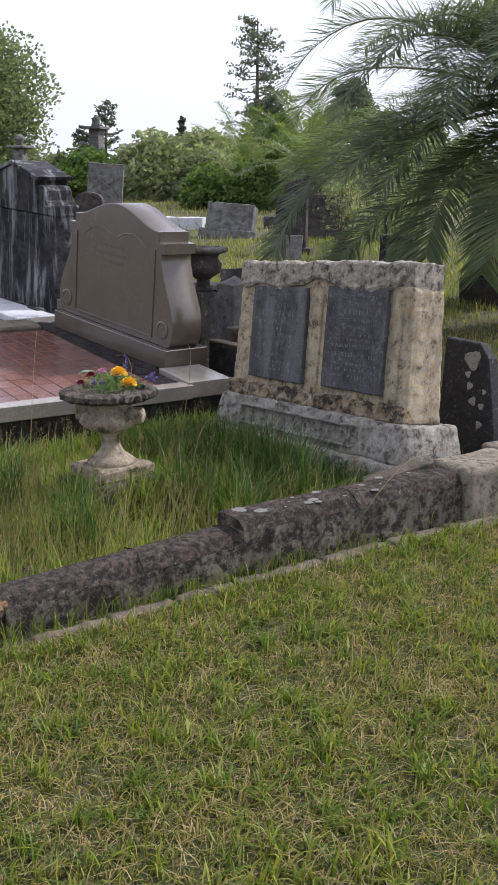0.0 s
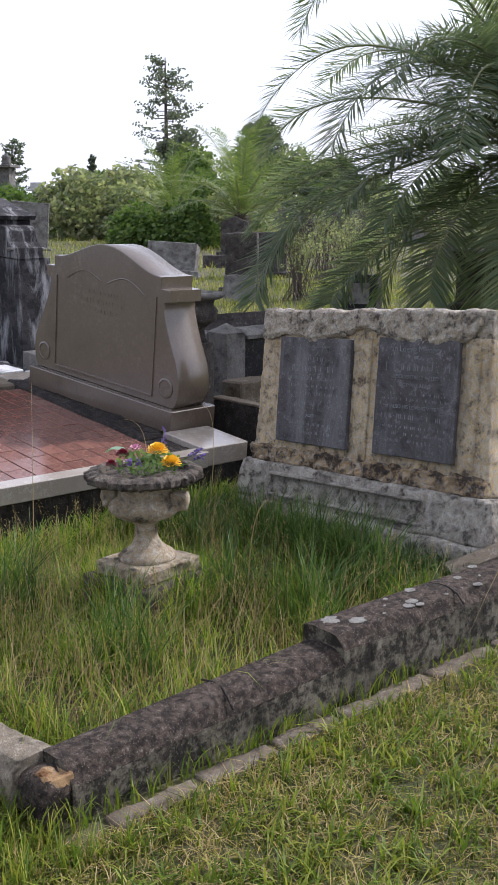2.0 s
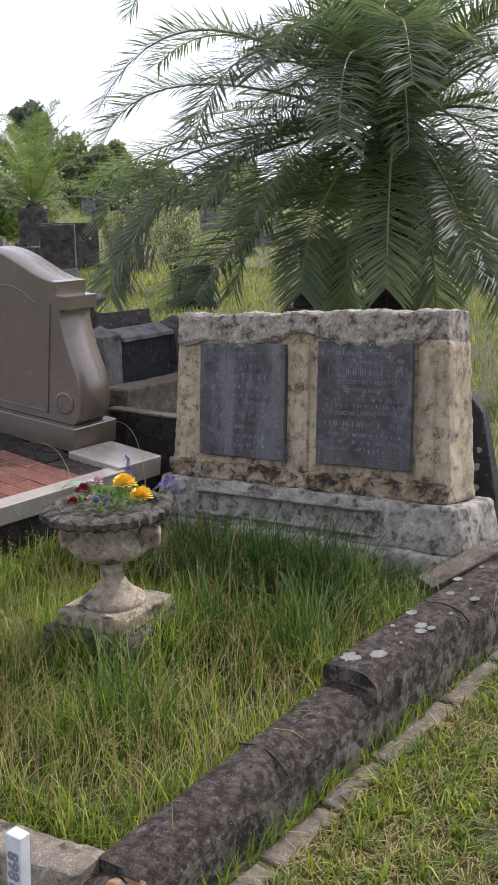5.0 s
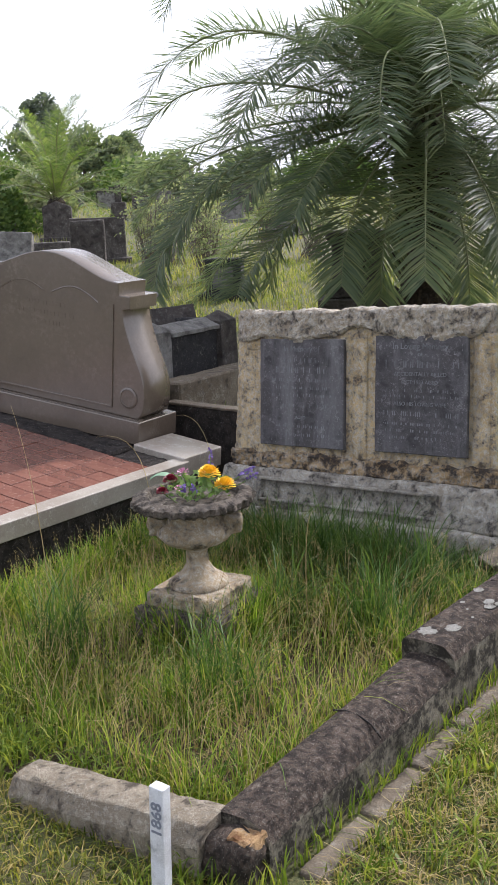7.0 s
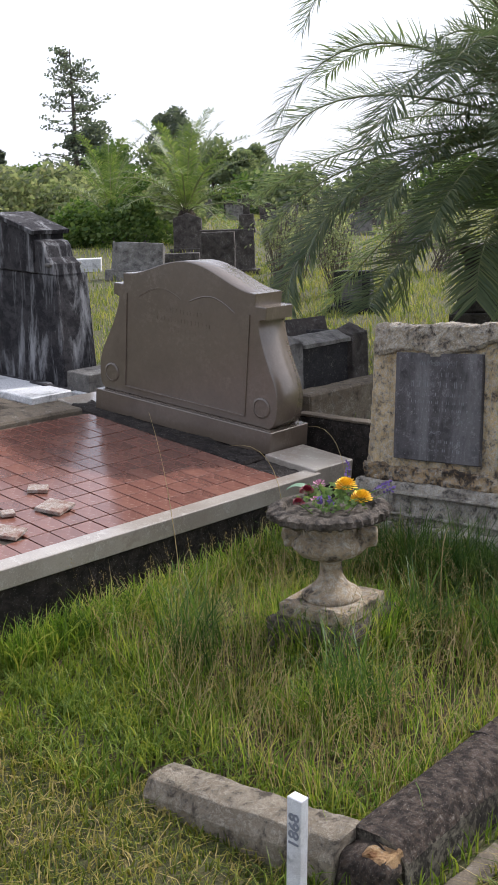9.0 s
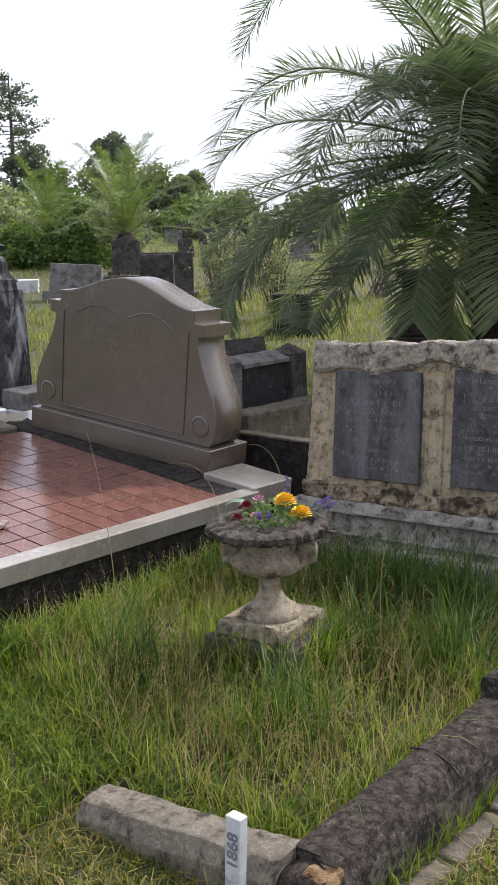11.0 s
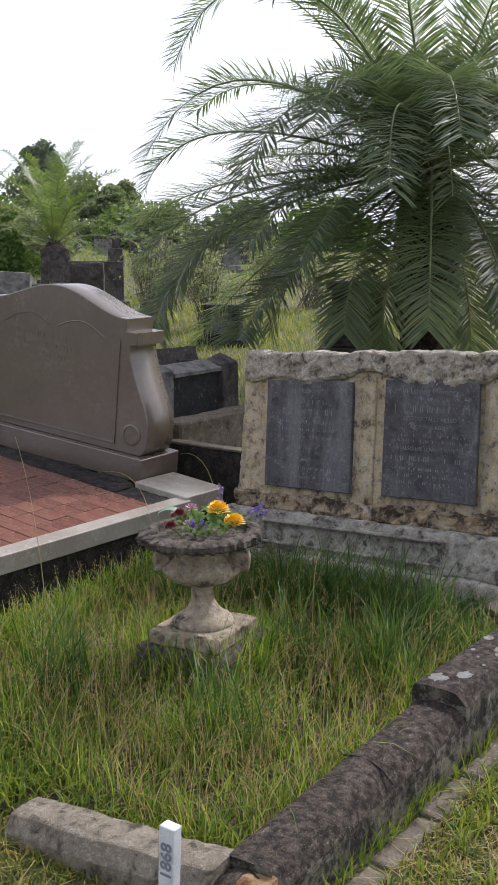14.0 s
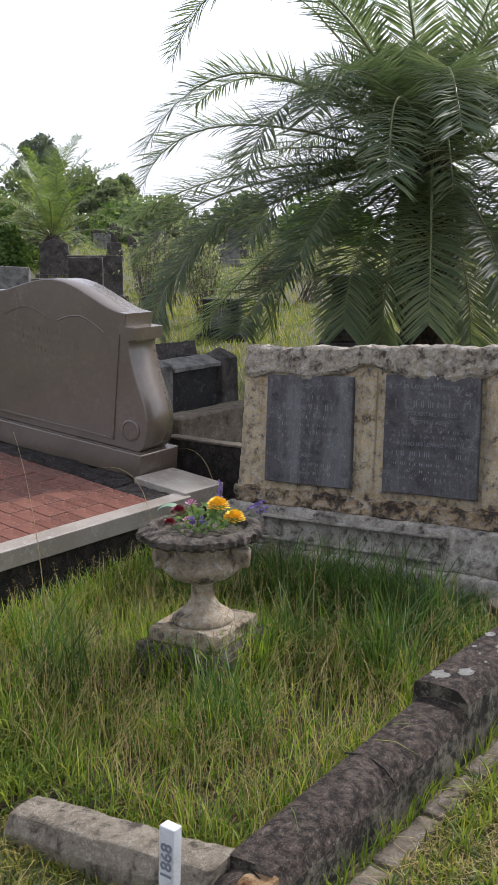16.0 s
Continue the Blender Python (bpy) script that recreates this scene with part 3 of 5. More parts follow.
def garden_urn():
    t = thing("flower_urn", pose(URN[0], URN[1], -0.075, 0.6, -1, 8) @ Matrix.Scale(1.1, 4), "weathered cast-stone pedestal urn with a blackened fluted rim", "urn")
    part("lower_plinth", roughen(box(-0.160, 0.160, -0.160, 0.160, 0.20, 0.420, 0.008), 4, 0.006, 12, 1, 0.004), M["urn_dark"], t, "blackened lower block", smooth=True)
    part("plinth", roughen(box(-0.128, 0.128, -0.128, 0.128, 0.420, 0.468, 0.006), 3, 0.003, 12, 2), M["urn"], t)
    flute = lambda a, i: 1 + (0.05 * abs(math.sin(a * 7)) if 7 <= i <= 10 else 0)
    prof = [(0.098, 0.466), (0.10, 0.480), (0.088, 0.492), (0.074, 0.500), (0.052, 0.520), (0.038, 0.545), (0.036, 0.590), (0.052, 0.604), (0.098, 0.622), (0.122, 0.650), (0.112, 0.670), (0.092, 0.686), (0.090, 0.708), (0.112, 0.738)]
    part("bowl", lathe(prof, 56, flute), M["urn"], t, "lobed stone bowl on a flared stem", smooth=True)
    for a in (205, 25):
        b = roughen(box(-0.03, 0.03, -0.025, 0.025, -0.03, 0.035, 0.014, segs=2), 3, 0.008, 30, a, 0.004, least=0.015)
        part("handle", b, M["urn"], t, "worn carved handle lump", smooth=True).matrix_local = pose(0.124 * math.cos(radians(a)), 0.124 * math.sin(radians(a)), 0.672, 0, 0, a)
    wav = lambda a, i: 1 + (0.030 * math.sin(a * 36) + 0.014 * math.sin(a * 23 + 1)) * (1 if i in (1, 2, 3) else 0.3)
    rim = [(0.102, 0.728), (0.172, 0.742), (0.196, 0.754), (0.194, 0.772), (0.165, 0.784), (0.150, 0.782), (0.142, 0.760)]
    part("rim", roughen(lathe(rim, 180, wav), 0, 0.006, 40, 2, 0.003), M["urn_dark"], t, "blackened egg-and-leaf rim")
    return t


garden_urn()


def posy():
    """Cut flowers standing in the urn, each its own thing."""
    rnd = random.Random(11)
    ux, uy, uz = URN[0], URN[1], 0.787

    def bloom(name, x, y, z, r, mat, label, n=110, flat=0.85):
        b = bmesh.new()
        for i in range(n):
            k = i / n
            ph = i * 2.399
            el = 1.35 - 1.5 * k
            d = Vector((math.cos(ph) * math.cos(el), math.sin(ph) * math.cos(el), math.sin(el)))
            side = d.cross(Vector((0, 0, 1))).normalized() if abs(d.z) < 0.99 else Vector((1, 0, 0))
            upv = side.cross(d)
            tip = d * r * (0.85 + 0.2 * rnd.random())
            w = r * 0.17
            vs = [b.verts.new(p) for p in (d * r * 0.35, tip * 0.85 + side * w, tip + upv * w * 0.3, tip * 0.85 - side * w)]
            b.faces.new(vs)
        for v in b.verts:
            v.co.z *= flat
        t = thing(name, pose(x, y, z), label, "flower", "cut flowers in the urn")
        part("petals", b, mat, t)
        part("stem", tube([Vector((0, 0, 0)), Vector((ux - x, uy - y, -0.08)) * 0.5 + Vector((0, 0, -0.02)), Vector((ux - x, uy - y, uz - z - 0.06))], [0.002] * 3, 5), M["posy_leaf"], t)

    def at(r, d, h):
        # r across, d towards the walker, h above the rim
        return ux + 1.1 * (0.70 * r + 0.67 * d), uy + 1.1 * (0.72 * r - 0.70 * d), uz + 1.1 * h
    bloom("marigold", *at(0.038, 0.03, 0.062), 0.043, M["yellow"], "ruffled yellow marigold in the stone urn")
    bloom("marigold", *at(0.085, 0.055, 0.026), 0.042, M["yellow"], "ruffled yellow marigold lying on the urn rim")
    bloom("carnation", *at(-0.085, 0.01, 0.045), 0.030, M["red"], "dark crimson carnation in the stone urn")
    bloom("carnation", *at(-0.115, 0.05, 0.02), 0.024, M["red"], "dark crimson carnation in the stone urn")
    bloom("pelargonium", *at(-0.045, -0.01, 0.06), 0.028, M["pink"], "pink pelargonium head in the stone urn", 24)
    bloom("pelargonium", *at(-0.06, 0.05, 0.025), 0.022, M["pink"], "pink pelargonium head in the stone urn", 20)
    for r, d, h, r2, h2 in ((-0.045, 0.08, 0.0, -0.05, 0.045), (-0.005, 0.085, 0.0, -0.02, 0.04), (0.05, -0.03, 0.03, 0.048, 0.125), (0.12, 0.02, 0.035, 0.185, 0.07), (0.13, 0.03, 0.02, 0.19, 0.048), (0.10, 0.0, 0.02, 0.165, 0.055)):
        a, c = Vector(at(r, d, h)), Vector(at(r2, d, h2))
        t = thing("lavender_sprig", Matrix.Translation(a), "purple lavender sprig standing in the urn", "flower", "cut flowers in the urn")
        part("stem", tube([Vector((ux, uy, uz - 0.03)) - a, Vector((0, 0, 0)), c - a], [0.0015] * 3, 5), M["posy_leaf"], t)
        b = bmesh.new()
        for i in range(30):
            p = (c - a) * (0.45 + 0.6 * i / 30)
            d3 = Vector((rnd.uniform(-1, 1), rnd.uniform(-1, 1), rnd.uniform(-0.4, 1))).normalized()
            s = d3.orthogonal().normalized() * 0.004
            b.faces.new([b.verts.new(q) for q in (p, p + d3 * 0.008 + s, p + d3 * 0.013, p + d3 * 0.008 - s)])
        part("spike", b, M["purple"], t)
    t = thing("posy_foliage", Matrix.Translation((ux, uy, uz)), "soft green leaves filling the urn", "foliage", kind="stuff")
    b = bmesh.new()
    for i in range(240):
        r, a = 0.12 * math.sqrt(rnd.random()), rnd.random() * 6.283
        p = Vector((r * math.cos(a), r * math.sin(a), rnd.uniform(-0.01, 0.045)))
        d = Vector((rnd.uniform(-1, 1), rnd.uniform(-1, 1), rnd.uniform(0, 1))).normalized()
        s = d.orthogonal().normalized() * 0.007
        l = rnd.uniform(0.015, 0.035)
        b.faces.new([b.verts.new(q) for q in (p, p + d * l * 0.5 + s, p + d * l, p + d * l * 0.5 - s)])
    part("leaves", b, M["posy_leaf"], t)
    x, y, z = at(-0.11, -0.02, 0.05)
    b = bmesh.new()
    rows = []
    for i in range(9):
        u = i / 8
        w = 0.024 * math.sin(math.pi * min(1, u * 0.97 + 0.02))
        rows.append([b.verts.new((0.75 * (u - 0.5) * 0.09 + s * 0.3 * w, 0.6 * (u - 0.5) * 0.09 - s * w, 0.02 * math.sin(u * 3.1) - abs(s) * 0.006)) for s in (-1, 0, 1)])
    for p, q in zip(rows, rows[1:]):
        for k in range(2):
            b.faces.new((p[k], p[k + 1], q[k + 1], q[k]))
    solo("broad_leaf", b, M["silver_leaf"], pose(x, y, z), "broad pale-edged leaf in the stone urn", "leaf", smooth=True)


posy()


def marker_stake():
    t = thing("plot_marker_stake", pose(1.487, -2.417, -0.155, -1.5, 1.2, 2) @ Matrix.Diagonal((1.2, 1.2, 1, 1)), "white painted wooden stake with a grey stencilled number", "stake")
    b = roughen(box(-0.017, 0.017, -0.012, 0.012, 0.0, 0.676, 0.002), 2, 0.0008, 30)
    s = part("stake", b, M["paint"], t)
    cu = bpy.data.curves.new("number", 'FONT')
    cu.body, cu.size, cu.extrude, cu.offset = "1868", 0.045, 0.0006, 0.0008
    tmp = new("number_curve", cu)
    me = bpy.data.meshes.new_from_object(tmp.evaluated_get(bpy.context.evaluated_depsgraph_get()))
    bpy.data.objects.remove(tmp)
    me.transform(Matrix.Translation((0.013, -0.0136, 0.556)) @ Matrix.Rotation(radians(90), 4, 'X') @ Matrix.Rotation(radians(90), 4, 'Z') @ Matrix.Diagonal((0.95, 0.75, 1, 1)))
    me.materials.append(M["ink"])
    part("number", me, None, s, "grey stencilled number")


marker_stake()

# ---- the tiled grave beside it ----
N = Matrix.Translation((-0.638, -0.161, 0.704)) @ Euler((0, 0, radians(5))).to_matrix().to_4x4() @ Euler((0, radians(6), 0)).to_matrix().to_4x4()
S = Matrix.Translation((-0.638, -0.161, 0.704)) @ Euler((0, radians(6), 0)).to_matrix().to_4x4()


def brown_headstone():
    t = thing("scrolled_headstone", N @ Matrix.Diagonal((1.045, 1, 1.03, 1)), "brown polished stone headstone with scrolled sides and a domed top", "headstone")
    part("plinth", box(-1.245, 0.0, 0.0, 0.325, -0.118, 0.0, 0.004, (0.0, 0.0)), M["granite"], t, "square brown plinth")
    c = -0.635
    right = [(0.56, 0.0), (0.588, 0.03), (0.600, 0.09), (0.598, 0.16), (0.578, 0.23), (0.545, 0.30), (0.512, 0.37), (0.485, 0.44), (0.468, 0.50), (0.466, 0.535), (0.505, 0.545), (0.505, 0.606), (0.437, 0.606), (0.437, 0.666)]
    fine = []
    for i in range(10):
        p0, p1, p2, p3 = right[max(i - 1, 0)], right[i], right[min(i + 1, 9)], right[min(i + 2, 9)]
        if i == 9:
            fine.append(p1)
            break
        for k in range(4):
            w = k / 4
            fine.append(tuple(0.5 * (2 * p1[j] + (p2[j] - p0[j]) * w + (2 * p0[j] - 5 * p1[j] + 4 * p2[j] - p3[j]) * w * w + (3 * p1[j] - p0[j] - 3 * p2[j] + p3[j]) * w ** 3) for j in (0, 1)))
    right = [(x * 1.045, z) for x, z in fine + right[10:]]
    dome = []
    for i in range(0, 25):
        x = 0.418 - 0.836 * i / 24
        a = abs(x) / 0.418
        dome.append((x, 0.668 + 0.108 * (0.5 + 0.5 * math.cos(math.pi * a)) ** 0.8))
    pts = [(c + x, z + 0.0) for x, z in right] + [(c + x, z) for x, z in dome] + [(c - x, z) for x, z in reversed(right)]
    body = part("body", profile_block(pts, 0.05, 0.275, 0.004), M["granite"], t)
    for f in body.data.polygons:
        f.use_smooth = abs(f.normal.y) < 0.1 and f.center.z < 0.53 or abs(f.normal.y) < 0.1 and f.center.z > 0.669
    # raised border of the inscription face
    b = bmesh.new()
    for (x0, x1, z0, z1) in ((-0.43, 0.43, 0.035, 0.045), (-0.43, -0.42, 0.035, 0.56), (0.42, 0.43, 0.035, 0.56)):
        box(c + x0, c + x1, 0.043, 0.055, z0, z1, 0.001, bm=b)
    part("border", b, M["granite"], body)
    for sgn in (-1, 1):
        b = tube([Vector((c + sgn * (0.03 + 0.30 * u), 0.05, 0.575 + 0.05 * math.sin(u * math.pi) - 0.02 * u)) for u in (i / 14 for i in range(15))], [0.004] * 15, 5)
        part("swag_moulding", b, M["granite"], body)
    for sx in (-1, 1):
        part("volute", lathe([(0.055, 0.0), (0.055, 0.006), (0.045, 0.009), (0.043, 0.004)], 24), M["granite"], body).matrix_local = pose(c + sx * 0.53, 0.052, 0.10, 90)
    rnd = random.Random(2)
    for z, a, d in ((0.50, -0.14, 0.10), (0.45, -0.2, 0.16), (0.40, -0.12, 0.12)):
        bb = bmesh.new()
        x = a
        while x < d:
            box(c + x, c + x + rnd.uniform(0.006, 0.014), 0.0485, 0.053, z, z + 0.022, 0, bm=bb)
            x += 0.024
        part("worn_lettering", bb, M["granite"], body)
    return t


def tiled_slab():
    t = thing("tiled_grave_slab", S, "raised grave slab with terracotta tiles and cream terrazzo edging", "grave slab")
    part("terrazzo_edge", box(0.275, 0.36, -3.2, -0.02, -0.20, -0.115, 0.004), M["terrazzo"], t, "polished cream terrazzo edging")
    part("terrazzo_step", box(0.004, 0.345, -0.045, 0.25, -0.20, -0.1005, 0.004), M["terrazzo"], t, "polished cream terrazzo step")
    part("terrazzo_step", box(-1.62, -1.24, -0.16, 0.22, -0.20, -0.122, 0.004), M["terrazzo"], t, "cream terrazzo step")
    part("slab_body", roughen(box(-1.52, 0.335, -3.18, 0.24, -0.62, -0.145, 0.01), 2, 0.004, 5), M["mortar"], t, "dark damp concrete body")
    part("mortar_strip", roughen(box(-1.45, 0.0, -0.205, 0.0, -0.16, -0.1165, 0.01, (0.0, 0.02)), 5, 0.016, 14, 2, 0.010, least=0.03), M["mortar"], t, "crumbling dark mortar fillet")
    part("mortar_strip", roughen(box(0.006, 0.27, -0.20, -0.05, -0.17, -0.128, 0.006), 4, 0.006, 18, 3, 0.005, least=0.03), M["mortar"], t, "crumbling dark mortar fillet")
    part("side_kerb", roughen(box(-1.56, -1.27, -3.18, -0.21, -0.30, -0.105, 0.012, (0.02, 0)), 4, 0.008, 8), M["edging"], t, "old concrete side kerb with weeds")
    base = part("tile_bed", box(-1.28, 0.277, -3.17, -0.17, -0.15, -0.136, 0), M["edging"], t, "pale grout bed")
    return t, base


def ledger_and_dark_headstone():
    D = Matrix.Translation((-2.86, 0.20, 0.455)) @ Euler((0, 0, radians(5))).to_matrix().to_4x4() @ Euler((0, radians(4), 0)).to_matrix().to_4x4() @ Matrix.Scale(1.01, 4)
    t = thing("stepped_headstone", D, "tall cement headstone streaked black with a gabled top and scrolled shoulders", "headstone")
    pts = [(-1.20, 0.22), (-0.03, 0.22), (-0.125, 0.98), (-1.08, 0.98)]
    part("body", roughen(profile_block(pts, 0.0, 0.30, 0.01), 4, 0.004, 6), M["dark"], t)
    pts = [(-1.06, 0.98), (-0.30, 0.98), (-0.335, 1.25), (-0.70, 1.335), (-1.03, 1.245)]
    part("gable", roughen(profile_block(pts, -0.02, 0.27, 0.008), 3, 0.004, 6), M["dark"], t, "gabled top block, blackened")
    part("gable_cap", roughen(profile_block([(-0.30, 1.235), (-0.29, 1.262), (-0.70, 1.365), (-1.06, 1.255), (-1.06, 1.23), (-0.70, 1.335)], -0.04, 0.29, 0.004), 2, 0.003, 6), M["dark"], t)
    for sgn in (-1, 1):
        cx = -0.62 + sgn * 0.40
        q = [(cx - 0.09 * sgn, 0.98), (cx + 0.10 * sgn, 0.98), (cx + 0.085 * sgn, 1.05), (cx + 0.02 * sgn, 1.09), (cx + 0.0 * sgn, 1.16), (cx - 0.03 * sgn, 1.19), (cx - 0.09 * sgn, 1.20)]
        part("scroll", profile_block(q if sgn > 0 else list(reversed(q)), -0.01, 0.24, 0.006), M["dark"], t)
        part("moulding", box(cx - 0.03 + sgn * 0.055, cx + 0.03 + sgn * 0.055, -0.03, 0.26, 1.03, 1.055, 0.008), M["grey"], t)
    part("base", roughen(box(-1.40, 0.10, -0.10, 0.36, -0.15, 0.235, 0.01), 3, 0.004, 6), M["dark"], t)
    part("render_patch", roughen(box(-0.95, -0.42, -0.108, -0.09, 0.06, 0.215, 0.004), 4, 0.006, 9), M["white"], t, "patch of bare white render")
    part("step", box(0.02, 0.24, -0.04, 0.30, 0.10, 0.36, 0.006), M["grey"], t)
    part("step", box(0.10, 0.34, -0.08, 0.30, -0.05, 0.24, 0.006), M["white"], t)
    part("buttress", profile_block([(-0.20, -0.05), (0.06, -0.05), (0.06, 0.10), (0.03, 0.14), (0.02, 0.24), (-0.06, 0.28), (-0.20, 0.28)], -0.18, -0.10, 0.006), M["dark"], t)
    L = Matrix.Translation((-3.05, -0.13, 0.69)) @ Euler((0, radians(4), radians(5))).to_matrix().to_4x4()
    solo("ledger_stone", roughen(box(-0.62, 0.42, -0.17, 0.17, 0.0, 0.05, 0.006), 3, 0.003, 6), M["white"], L, "white marble ledger lying flat before a headstone", "ledger")
    solo("grave_kerb_strip", roughen(box(-0.85, 0.62, -0.34, -0.205, -0.45, 0.02, 0.01), 4, 0.006, 6), M["edging"], L, "worn concrete kerb with weeds beside the ledger", "kerb", smooth=True)
    solo("grave_bed", roughen(box(-0.85, 0.60, -0.20, 0.22, -0.5, -0.002, 0.01), 3, 0.008, 6), M["edging"], L, "concrete grave bed under the marble ledger", "grave bed")


brown_headstone()
SLAB, TILE_BED = tiled_slab()
ledger_and_dark_headstone()


def loose_tiles():
    rnd = random.Random(21)
    for (x, y, w, d, rz, tilt) in ((-0.06, -1.30, 0.13, 0.12, 20, 4), (-0.30, -1.22, 0.09, 0.07, 50, 3), (-0.33, -1.55, 0.14, 0.12, 5, 3), (-0.60, -1.35, 0.14, 0.11, 35, 5), (0.06, -1.62, 0.13, 0.10, 28, 3), (-0.12, -1.50, 0.06, 0.05, 70, 2)):
        b = box(-w / 2, w / 2, -d / 2, d / 2, 0, 0.016, 0.002)
        m = S @ pose(x, y, -0.121, tilt, 0, rz)
        ob = solo("loose_tile", b, M["mortar_face"], m, "lifted tile lying face down on the slab", "tile", "loose tiles on the slab")


M["mortar_face"] = stone("mortared_tile_back", (0.34, 0.27, 0.22), (0.20, 0.10, 0.07), (0.50, 0.47, 0.43), 0.4, 0.5, 20)
loose_tiles()

# ---- graves behind ----
def place(x, y, rz=0.0, rx=0.0, ry=0.0, dz=-0.05):
    return Matrix.Translation((x, y, gz(x, y) + dz)) @ Euler((radians(rx), radians(ry), radians(rz))).to_matrix().to_4x4()


VIEW = 42   # turn of the stones that face the path


def slab_stone(name, x, y, w, h, d, mat, label, rz=VIEW, rx=0, ry=0, top="flat", base=True, seed=0):
    t = thing(name, place(x, y, rz, rx, ry), label, "headstone", "old headstones behind")
    hw = w / 2
    if top == "flat":
        pts = [(-hw, 0.0), (hw, 0.0), (hw, h), (-hw, h)]
    elif top == "point":
        pts = [(-hw, 0.0), (hw, 0.0), (hw, h * 0.86), (0, h), (-hw, h * 0.86)]
    else:
        pts = [(-hw, 0.0), (hw, 0.0)] + [(hw * math.cos(a), h - hw * 0.6 + hw * 0.6 * math.sin(a)) for a in np.linspace(0, math.pi, 12)]
    part("slab", roughen(profile_block(pts, -d / 2, d / 2, 0.01), 3, 0.012, 5, seed, 0.005), mat, t)
    if base:
        part("base", roughen(box(-hw - 0.08, hw + 0.08, -d / 2 - 0.08, d / 2 + 0.08, -0.05, 0.13, 0.01), 2, 0.008, 5, seed), mat, t)
    return t


slab_stone("leaning_headstone", -9.59, 6.50, 0.78, 0.58, 0.30, M["grey"], "squat grey stone block leaning backwards in the grass", rx=-14, ry=4, seed=1)
slab_stone("old_headstone", -12.43, 10.23, 0.56, 0.82, 0.16, M["dark2"], "dark stone slab with a worn pointed top", top="point", seed=2)
slab_stone("fallen_headstone", -15.82, 11.04, 0.60, 0.55, 0.14, M["grey"], "grey ledger tipped back against a bush", rx=-30, base=False, seed=3)
slab_stone("fallen_headstone", -15.21, 11.19, 0.62, 0.55, 0.14, M["grey"], "grey ledger tipped back against a bush", rx=-28, base=False, seed=4)
slab_stone("low_headstone", -10.49, 8.28, 0.62, 0.26, 0.22, M["dark2"], "low dark stone kerb block in the grass", base=False, seed=5)
slab_stone("rough_headstone", -8.67, 7.57, 0.84, 0.74, 0.18, M["dark2"], "broad black lichened headstone with a flat top", seed=6)
slab_stone("stele", -4.61, 5.56, 0.42, 0.52, 0.20, M["blackg"], "small black granite stele with a pale tablet", rz=25, seed=7)
slab_stone("lichened_headstone", -16.92, 8.11, 0.80, 1.10, 0.14, M["grey"], "pale grey headstone mottled with lichen", rz=55, ry=4, seed=8)
slab_stone("dark_headstone", -7.20, 5.94, 0.44, 0.86, 0.16, M["dark2"], "narrow dark headstone beside the palm", rz=40, seed=9)
slab_stone("propped_tablet", -6.48, 5.27, 0.42, 0.42, 0.06, M["grey"], "small grey tablet propped at a slant", rx=-25, base=False, seed=10)
slab_stone("low_grave", -11.45, 6.71, 0.9, 0.26, 0.5, M["white"], "low pale grave block with two small pots", rz=50, base=False, seed=11)
slab_stone("boundary_stone", -10.95, 5.72, 0.55, 0.30, 0.4, M["dark2"], "low dark rubble block in the grass", rz=50, base=False, seed=12)
slab_stone("far_headstone", -29.7, 27.33, 0.5, 0.95, 0.2, M["grey"], "far grey headstone among many", top="round", seed=13)
slab_stone("far_headstone", -28.9, 27.91, 0.45, 0.8, 0.2, M["dark2"], "far dark headstone among many", seed=14)
slab_stone("far_headstone", -25.35, 24.66, 0.7, 0.65, 0.2, M["grey"], "far grey headstone among many", seed=15)
slab_stone("far_headstone", -23.06, 24.02, 0.6, 0.7, 0.2, M["dark2"], "far dark headstone among many", top="point", seed=16)
slab_stone("far_headstone", -19.6, 21.36, 0.5, 0.8, 0.2, M["grey"], "far grey headstone among many", top="round", seed=17)
slab_stone("far_headstone", -15.62, 20.3, 0.6, 0.9, 0.2, M["dark2"], "far dark headstone among many", seed=18)
slab_stone("far_headstone", -12.78, 10.15 + 6, 0.6, 0.6, 0.2, M["grey"], "far grey headstone among many", top="round", seed=19)
slab_stone("far_headstone", -8.74, 12.69, 0.6, 0.8, 0.2, M["grey"], "grey headstone glimpsed between palm fronds", top="round", seed=20)
slab_stone("far_headstone", -5.24, 12.13, 0.7, 0.7, 0.2, M["dark2"], "dark headstone glimpsed between palm fronds", seed=21)
slab_stone("far_headstone", -12.25, 5.34, 0.5, 0.7, 0.25, M["dark2"], "dark headstone among scrub", rz=55, top="round", seed=22)
slab_stone("far_headstone", -13.46, 5.06, 0.6, 0.9, 0.25, M["grey"], "grey headstone among scrub", rz=55, seed=23)
st = bpy.data.objects["stele"]
part("tablet", box(-0.12, 0.12, -0.112, -0.098, 0.18, 0.42, 0.003), M["grey"], st, "pale marble tablet")


def stone_cross():
    t = thing("cross_monument", place(-17.23, 16.88, VIEW), "dark stone cross on a tapered rough plinth", "monument")
    part("plinth", roughen(box(-0.25, 0.25, -0.2, 0.2, 0, 0.55, 0.02, (0.06, 0.05)), 2, 0.02, 5), M["dark2"], t)
    part("cross", roughen(profile_block([(-0.09, 0.54), (0.09, 0.54), (0.09, 0.78), (0.24, 0.78), (0.24, 0.95), (0.09, 0.95), (0.09, 1.12), (-0.09, 1.12), (-0.09, 0.95), (-0.24, 0.95), (-0.24, 0.78), (-0.09, 0.78)], -0.07, 0.07, 0.008), 1, 0.008, 6), M["dark2"], t)


